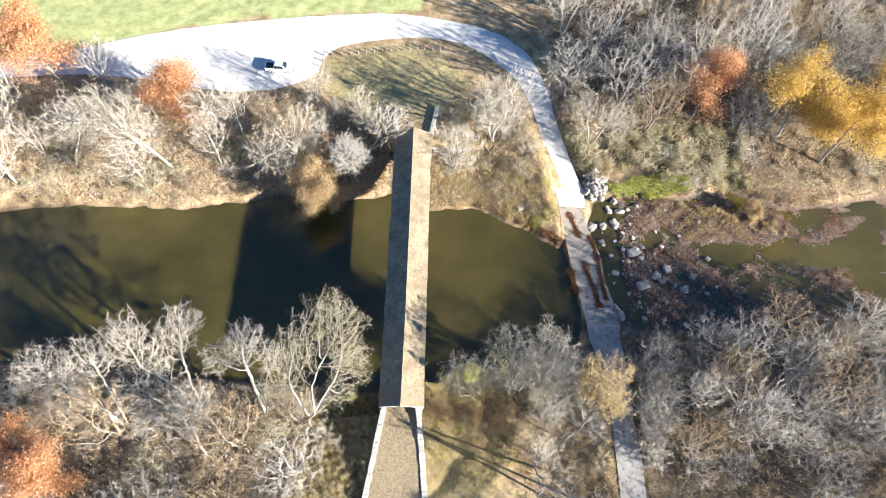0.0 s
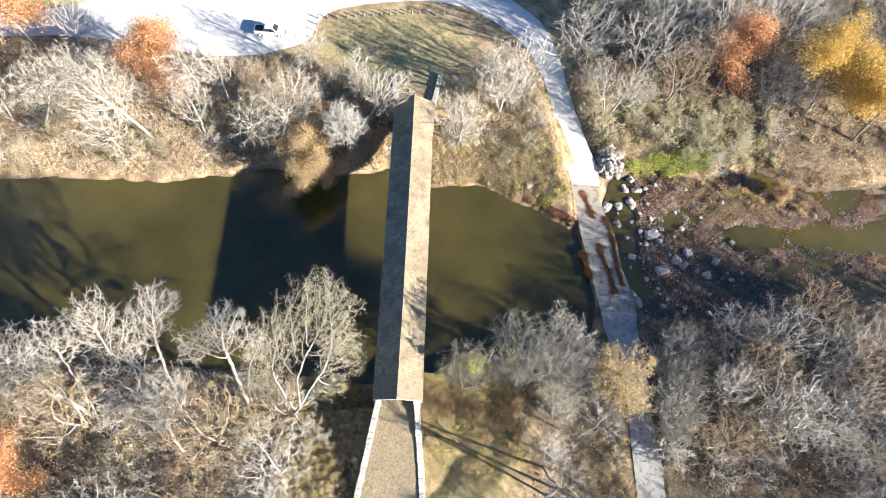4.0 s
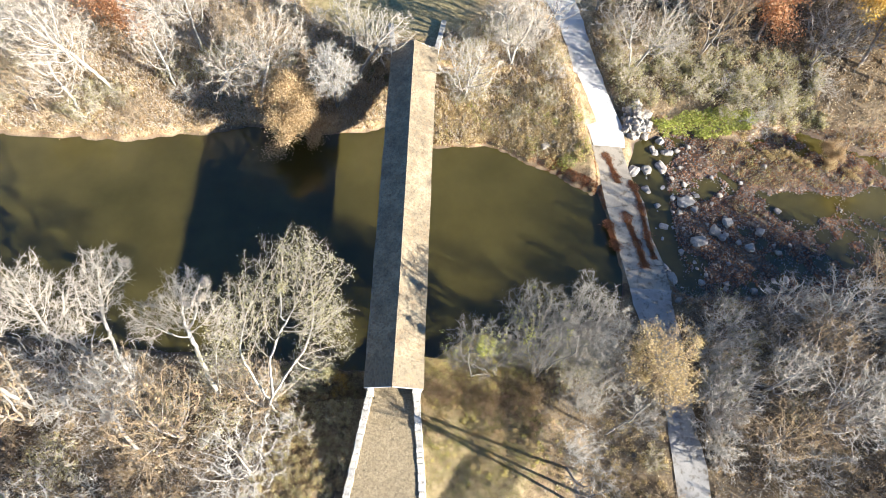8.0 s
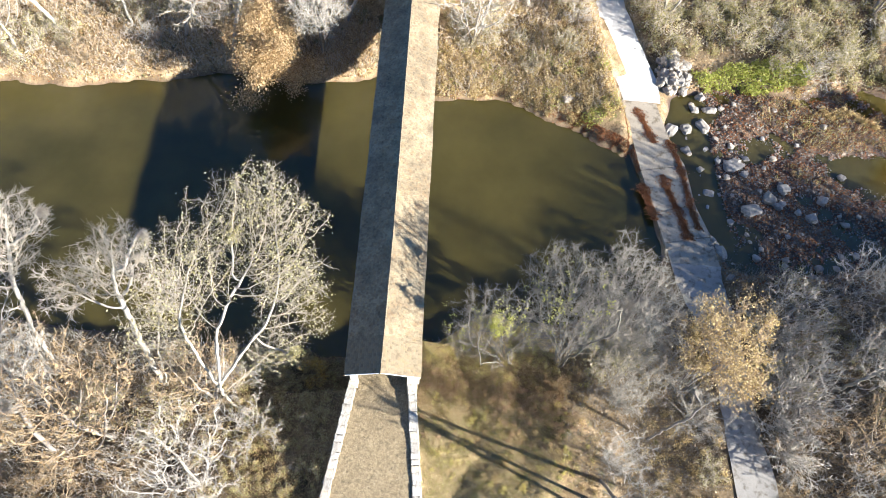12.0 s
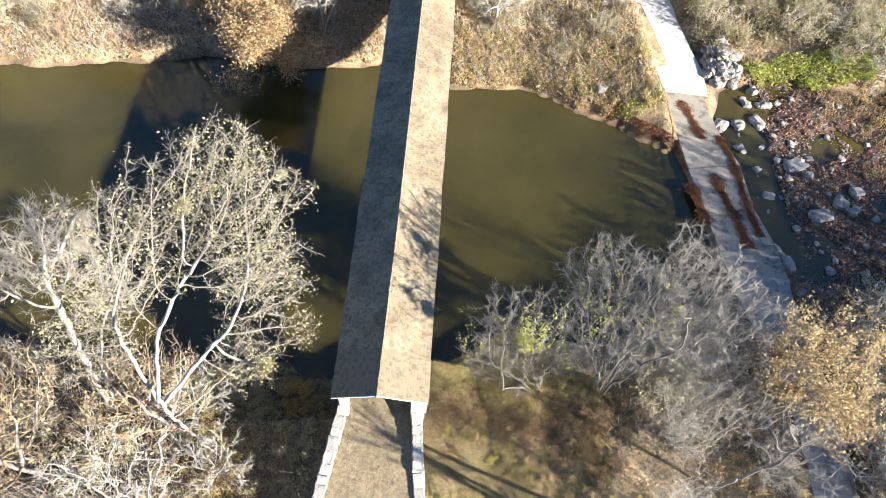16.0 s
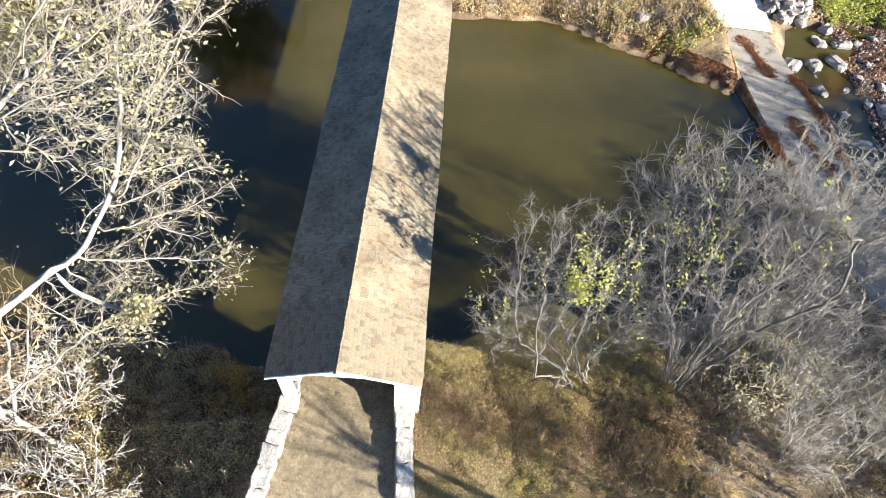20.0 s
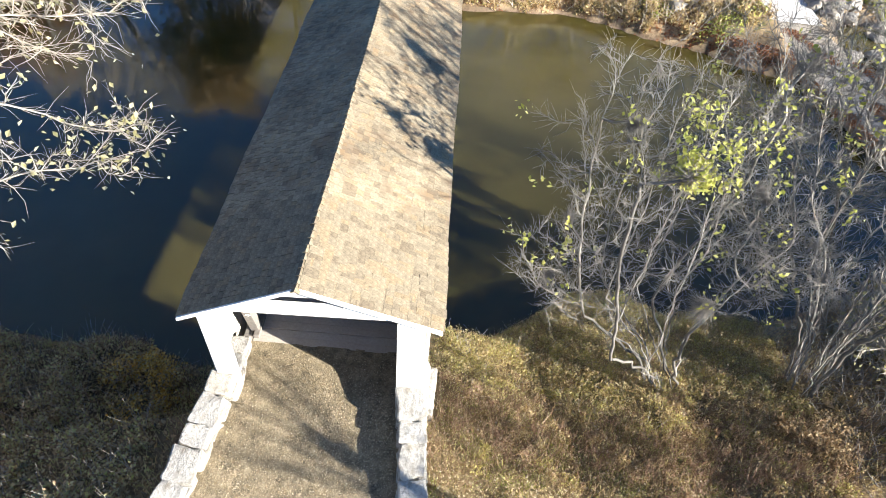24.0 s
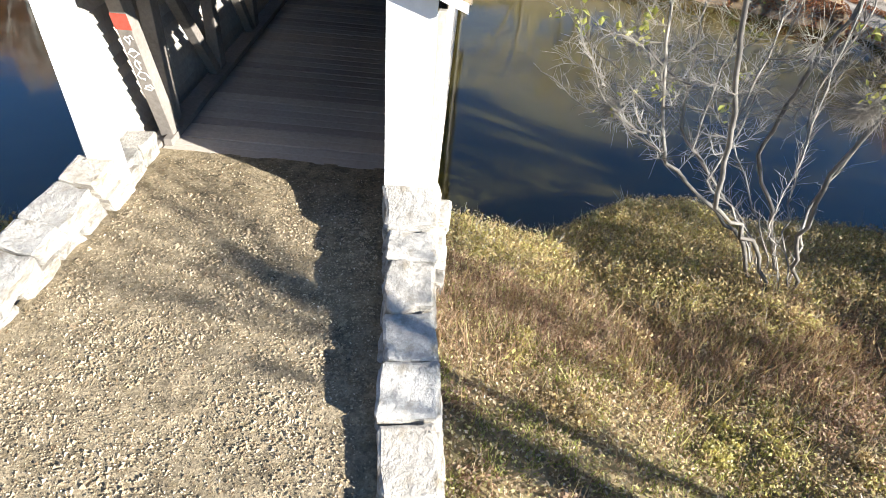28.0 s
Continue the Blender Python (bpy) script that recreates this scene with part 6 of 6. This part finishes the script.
x, y, z, rng = scatter(15000, 65, 3.0, 19, -6, 8, lambda x, y, z, r: (z > WATER + 0.2) & (x > wall_in(y, 1) + 1.5) & (r.random(len(x)) < np.clip((x + 2 * y) / 14, 0.05, 0.9) * (0.5 + 0.5 * wavy(x, y, 1.2, 9.0))))
spikes("weeds", "tall dry weed stalks in clumps on the bank", "weeds", (x, y, z), 0.70, 0.010, 0.35, M_WEED, rng, 0)
# lawn tufts by the far end
x, y, z, rng = scatter(16000, 46, -20, 14, 54, 78, lambda x, y, z, r: lawnish(x, y) & off_roads(x, y))
spikes("lawn_grass", "short yellowed grass round the end of the bridge", "grass", (x, y, z), 0.22, 0.012, 0.4, M_WEED, rng, 0)
x, y, z, rng = scatter(24000, 47, -100, -5, 70, 112, lambda x, y, z, r: (y > np.interp(x, (-130, -85, -64, -40, -17, 0), (54, 65, 72, 80.5, 85, 86))) & off_roads(x, y))
spikes("field_grass", "green grass of the field beyond the road", "grass", (x, y, z), 0.30, 0.02, 0.4, M_PALELEAF, rng, 0)
# moss on the far side of the shoal, russet leaves along the waterline
x, y, z, rng = scatter(22000, 48, 36, 62, 42, 51, lambda x, y, z, r: (z > WATER + 0.05) & (np.hypot((x - 46.5) / 8, (y - 46.2 - 0.12 * (x - 46)) / 2.2) < 1 + 0.3 * wavy(x, y, 1.0)))
flakes("bank_moss", "bright yellow-green growth at the water's edge", "moss", (x, y, z), 0.17, M_MOSS, rng, 0.6, 0.5)
x, y, z, rng = scatter(80000, 49, -75, 31, 30, 48, lambda x, y, z, r: (z > WATER - 0.02) & (z < WATER + 0.75) & off_roads(x, y) & (r.random(len(x)) < np.where(x > 2, 0.95, 0.35)))
flakes("shore_leaves", "russet leaves drifted along the waterline", "leaf litter", (x, y, z), 0.10, M_REDLEAF, rng, 0.5, 0.04)

x, y, z, rng = scatter(16000, 67, 17, 29.6, 30, 41, lambda x, y, z, r: (z > WATER - 0.05) & (z < WATER + 1.3) & off_roads(x, y, 0.05) & (r.random(len(x)) < np.clip((x - 15) / 9, 0.1, 1)))
flakes("shore_leaves", "russet leaves heaped on the bank beside the ford", "leaf litter", (x, y, z), 0.11, M_REDLEAF, rng, 0.6, 0.06)


def drift_of(seed, n, points, wide, label):
    """Leaves caught in a strip along the given line on the ford."""
    rng = np.random.default_rng(seed)
    s = rng.random(n) * (len(points) - 1)
    k = np.arange(len(points))
    px, py = (np.interp(s, k, [p[j] for p in points]) for j in (0, 1))
    w = wide * (0.35 + 0.65 * np.abs(np.sin(s * 5.1) * np.sin(s * 2.3 + 1)))
    px = px + rng.normal(0, 0.5, n) * w
    flakes("ford_leaves", label, "leaf litter", (px, py + rng.normal(0, 0.1, n), np.full(n, -4.69)), 0.085, M_REDLEAF, rng, 0.5, 0.05)


drift_of(1, 1800, ((29.7, 40.0), (30.6, 37.0), (31.3, 34.5)), 0.9, "brown leaves in a strip on the wet concrete")
drift_of(2, 3000, ((31.6, 29.5), (32.4, 26.0), (33.2, 23.0), (33.5, 20.5)), 1.0, "brown leaves in a strip on the wet concrete")
drift_of(3, 3600, ((33.2, 35.0), (34.0, 32.0), (34.3, 29.0), (34.5, 25.0), (35.0, 22.0)), 0.8, "brown leaves along the broken edge of the ford")
drift_of(4, 2400, ((29.0, 28.0), (29.4, 25.5), (29.8, 23.0)), 1.0, "brown leaves floating against the ford")


# ---- rocks ----
def rock(x, y, sx, sy, sz, turn, tilt, k, label, group, z=None):
    base = (float(land(x, y)) if z is None else z)
    ob = new("rock", ROCKS[k % 7])
    ob.matrix_world = pose(x, y, max(base, WATER - 0.25) + sz * 0.25, tilt, tilt * 0.6, turn) @ Matrix.Diagonal((sx, sy, sz, 1))
    return tagged(ob, label, "rock", group)


rng = random.Random(9)
for x, y, sx, sy, sz, turn in ((41.2, 32.2, 2.3, 1.9, 0.8, 20), (42.0, 25.4, 2.2, 1.5, 0.9, 15), (33.9, 37.2, 2.0, 1.5, 1.0, 60), (36.1, 37.5, 1.5, 1.3, 1.0, 10), (38.4, 38.2, 1.9, 1.4, 1.0, 120), (39.9, 41.0, 1.0, 1.3, 0.8, 80), (35.6, 34.0, 1.1, 1.3, 0.8, 40), (49.4, 24.8, 1.3, 1.1, 0.8, 30), (44.8, 27.4, 1.7, 1.3, 0.8, 75), (46.9, 29.0, 1.4, 1.1, 0.7, 10), (51.4, 27.5, 1.2, 1.0, 0.7, 60), (37.3, 19.4, 1.2, 1.5, 0.8, 0), (37.8, 41.0, 1.2, 1.0, 0.8, 0), (38.9, 43.2, 1.3, 1.0, 0.8, 50), (45.6, 26.3, 1.1, 0.9, 0.6, 15), (36.9, 31.3, 0.9, 0.8, 0.6, 33), (37.3, 27.8, 0.9, 1.2, 0.6, 70)):
    rock(x, y, sx, sy, sz, turn, rng.uniform(-6, 6), rng.randrange(7), "large pale boulder lying in the shallows", "boulders in the shallows")
for _ in range(95):
    x, y = rng.uniform(35.8, 56), rng.uniform(15.5, 42.5)
    if x > 50 and rng.random() < 0.6:
        continue
    s = rng.uniform(0.3, 0.85)
    rock(x, y, s, s * rng.uniform(0.7, 1.1), s * 0.6, rng.uniform(0, 360), rng.uniform(-15, 15), rng.randrange(7), "grey stone in the rocky shallows", "stones in the shallows")
for _ in range(80):
    a, r = rng.uniform(0, 6.28), rng.random() ** 0.5
    x, y = 35.0 + 2.3 * r * math.cos(a) - 0.25 * r * math.sin(a), 45.8 + 2.9 * r * math.sin(a)
    s = rng.uniform(0.45, 1.15)
    rock(x, y, s, s * rng.uniform(0.7, 1.0), s * rng.uniform(0.5, 0.8), rng.uniform(0, 360), rng.uniform(-25, 25), rng.randrange(7), "broken grey riprap stone beside the ford", "riprap heap", z=max(float(land(x, y)), -5.0) + 0.45 * (1 - r))
for x, y, s in ((20.3, 39.7, 1.3), (21.6, 40.3, 0.7)):
    rock(x, y, s, s * 0.8, s * 0.6, 30, 4, 2, "pale boulder on the leafy bank", "bank boulders")


def gravel_bits(name, label, n, seed, region, keep, size, material, lift=-0.01):
    x, y, z, r = scatter(n, seed, *region, keep)
    m = len(x)
    base = np.array(((1, 0, 0), (-0.4, 0.9, 0), (-0.6, -0.8, 0), (0.1, 0.1, 0.7)))
    s = (size * r.uniform(0.4, 1.5, m))[:, None, None]
    a = r.uniform(0, 6.28, m)
    rot = np.stack((np.stack((np.cos(a), -np.sin(a), 0 * a), 1), np.stack((np.sin(a), np.cos(a), 0 * a), 1), np.stack((0 * a, 0 * a, 1 + 0 * a), 1)), 1)
    v = (np.einsum("nij,kj->nki", rot, base) * s + np.stack((x, y, z + lift), 1)[:, None, :]).reshape(-1, 3)
    i = np.arange(m)[:, None] * 4
    f = np.concatenate((i + (0, 1, 3), i + (1, 2, 3), i + (2, 0, 3)), 0)
    tagged(new(name, mesh_of(name, v, f, material)), label, "gravel", kind="stuff")


gravel_bits("path_grit", "pale stone chips of the gravel path", 42000, 54, (-4.3, 3.6, -12, 1.7), lambda x, y, z, r: (x < wall_in(y, 1) - 0.05) & (x > wall_in(y, -1) + 0.05), 0.013, M_GRIT, 0.084)
gravel_bits("path_grit", "larger pale stones and leaf clumps on the gravel path", 13000, 55, (-4.3, 3.6, -12, 1.7), lambda x, y, z, r: (x < wall_in(y, 1) - 0.05) & (x > wall_in(y, -1) + 0.05), 0.036, M_GRIT, 0.070)
gravel_bits("shoal_stones", "small stones and rubble in the shallows", 15000, 51, (36, 80, 15, 46), lambda x, y, z, r: z > WATER - 0.15, 0.17, M_PEBBLE)
x, y, z, rng2 = scatter(26000, 52, 37, 84, 15, 47, lambda x, y, z, r: z > WATER - 0.02)
flakes("shoal_litter", "brown leaves and debris on the gravel bar", "leaf litter", (x, y, z), 0.13, M_REDLEAF, rng2, 0.7, 0.06)
x, y, z, rng2 = scatter(9000, 53, 46, 80, 30, 46, lambda x, y, z, r: z > WATER + 0.2)
spikes("bar_grass", "dry tan grass on the gravel bar", "grass", (x, y, z), 0.9, 0.02, 0.5, M_WEED, rng2, 0.5)


# ---- the parked truck and the posts round the lawn ----
def build_truck():
    car = thing("pickup_truck", "white crew-cab pickup truck parked on pale gravel", "truck", (-27.2, 67.7, 0.03))
    bm = bmesh.new()
    prism(bm, ((-2.75, 0.45), (2.65, 0.42), (2.78, 0.70), (2.72, 1.02), (1.45, 1.14), (-2.75, 1.12)), -0.94, 0.94)
    bmesh.ops.bevel(bm, geom=bm.edges[:], offset=0.06, segments=2, affect="EDGES")
    part("body", bm, M_CARPAINT, car)
    bm = bmesh.new()
    a = [bm.verts.new((x, y, 1.10)) for x, y in ((-0.95, -0.90), (1.50, -0.90), (1.50, 0.90), (-0.95, 0.90))]
    b = [bm.verts.new((x, y, 1.83)) for x, y in ((-0.75, -0.70), (0.70, -0.70), (0.70, 0.70), (-0.75, 0.70))]
    bm.faces.new(b)
    for i in range(4):
        bm.faces.new((a[i], a[(i + 1) % 4], b[(i + 1) % 4], b[i]))
    bmesh.ops.bevel(bm, geom=bm.edges[:], offset=0.05, segments=2, affect="EDGES")
    part("cab", bm, M_CARPAINT, car)
    for name, corners in (("windscreen", ((1.47, -0.78, 1.17), (1.47, 0.78, 1.17), (0.78, 0.64, 1.77), (0.78, -0.64, 1.77))), ("rear_window", ((-0.95, 0.75, 1.2), (-0.95, -0.75, 1.2), (-0.79, -0.62, 1.75), (-0.79, 0.62, 1.75))),
                          ("side_window", ((-0.75, -0.905, 1.18), (1.15, -0.905, 1.18), (0.62, -0.745, 1.74), (-0.65, -0.745, 1.74))), ("side_window", ((1.15, 0.905, 1.18), (-0.75, 0.905, 1.18), (-0.65, 0.745, 1.74), (0.62, 0.745, 1.74)))):
        bm = bmesh.new()
        mid = sum((Vector(c) for c in corners), Vector()) / 4
        out = (mid - Vector((0.2, 0, 1.3))).normalized() * 0.02
        f = bm.faces.new([bm.verts.new(Vector(c) + out) for c in corners])
        g = bmesh.ops.extrude_face_region(bm, geom=[f])["geom"]
        for v in g:
            if isinstance(v, bmesh.types.BMVert):
                v.co += out * 0.6
        bmesh.ops.recalc_face_normals(bm, faces=bm.faces[:])
        part(name, bm, M_GLASS, car)
    bm = bmesh.new()
    box(bm, -2.6, -1.1, -0.76, 0.76, 1.09, 1.135, 0.01)
    part("bed_cover", bm, M_DARK, car, "dark open load bed")
    for x in (-1.75, 1.75):
        for s in (1, -1):
            bm = bmesh.new()
            bmesh.ops.create_cone(bm, cap_ends=True, segments=20, radius1=0.39, radius2=0.39, depth=0.26, matrix=pose(x, s * 0.84, 0.39, 90))
            bmesh.ops.bevel(bm, geom=[e for e in bm.edges if len(e.link_faces) == 2 and e.calc_face_angle() > 1], offset=0.04, segments=2, affect="EDGES")
            tyre = part("wheel", bm, M_DARK, car)
            bm = bmesh.new()
            bmesh.ops.create_cone(bm, cap_ends=True, segments=16, radius1=0.22, radius2=0.20, depth=0.04, matrix=pose(x, s * 0.975, 0.39, 90))
            part("rim", bm, M_CARPAINT, tyre)
    for name, x0, x1 in (("front_bumper", 2.72, 2.86), ("rear_bumper", -2.86, -2.73)):
        bm = bmesh.new()
        box(bm, x0, x1, -0.9, 0.9, 0.42, 0.66, 0.03)
        part(name, bm, M_DARK, car)
    for s in (1, -1):
        for name, x0, x1, mat in (("headlight", 2.72, 2.79, M_GLASS), ("tail_light", -2.79, -2.74, M_REDPAINT)):
            bm = bmesh.new()
            box(bm, x0, x1, s * 0.74 - 0.14, s * 0.74 + 0.14, 0.78, 0.96, 0.015)
            part(name, bm, mat, car)
        bm = bmesh.new()
        box(bm, 1.0, 1.16, s * 1.0 - 0.11, s * 1.0 + 0.11, 1.18, 1.36, 0.03)
        part("mirror", bm, M_DARK, car)


build_truck()


def build_posts():
    line = ((-18.7, 66.8), (-19.0, 69.0), (-19.0, 72.3), (-13.7, 73.1), (-5.7, 74.7), (1.3, 75.7), (6.4, 75.5))
    bm = bmesh.new()
    bmesh.ops.create_cone(bm, cap_ends=True, segments=10, radius1=0.13, radius2=0.11, depth=1.05, matrix=pose(0, 0, 0.38))
    bmesh.ops.bevel(bm, geom=[e for e in bm.edges if e.calc_face_angle(0) > 1], offset=0.025, segments=1, affect="EDGES")
    first = part("guard_post", bm, M_TIMBER, None)
    tagged(first, "short weathered wooden guard post at the lawn's edge", "post", "guard posts")
    rng = random.Random(4)
    done = False
    for (xa, ya), (xb, yb) in zip(line, line[1:]):
        n = max(1, round(math.hypot(xb - xa, yb - ya) / 1.55))
        for i in range(n):
            x, y = xa + (xb - xa) * i / n, ya + (yb - ya) * i / n
            m = pose(x, y, float(land(x, y)), rng.uniform(-3, 3), rng.uniform(-3, 3), rng.uniform(0, 90))
            if not done:
                first.matrix_world, done = m, True
            else:
                copy_thing(first, m)


build_posts()
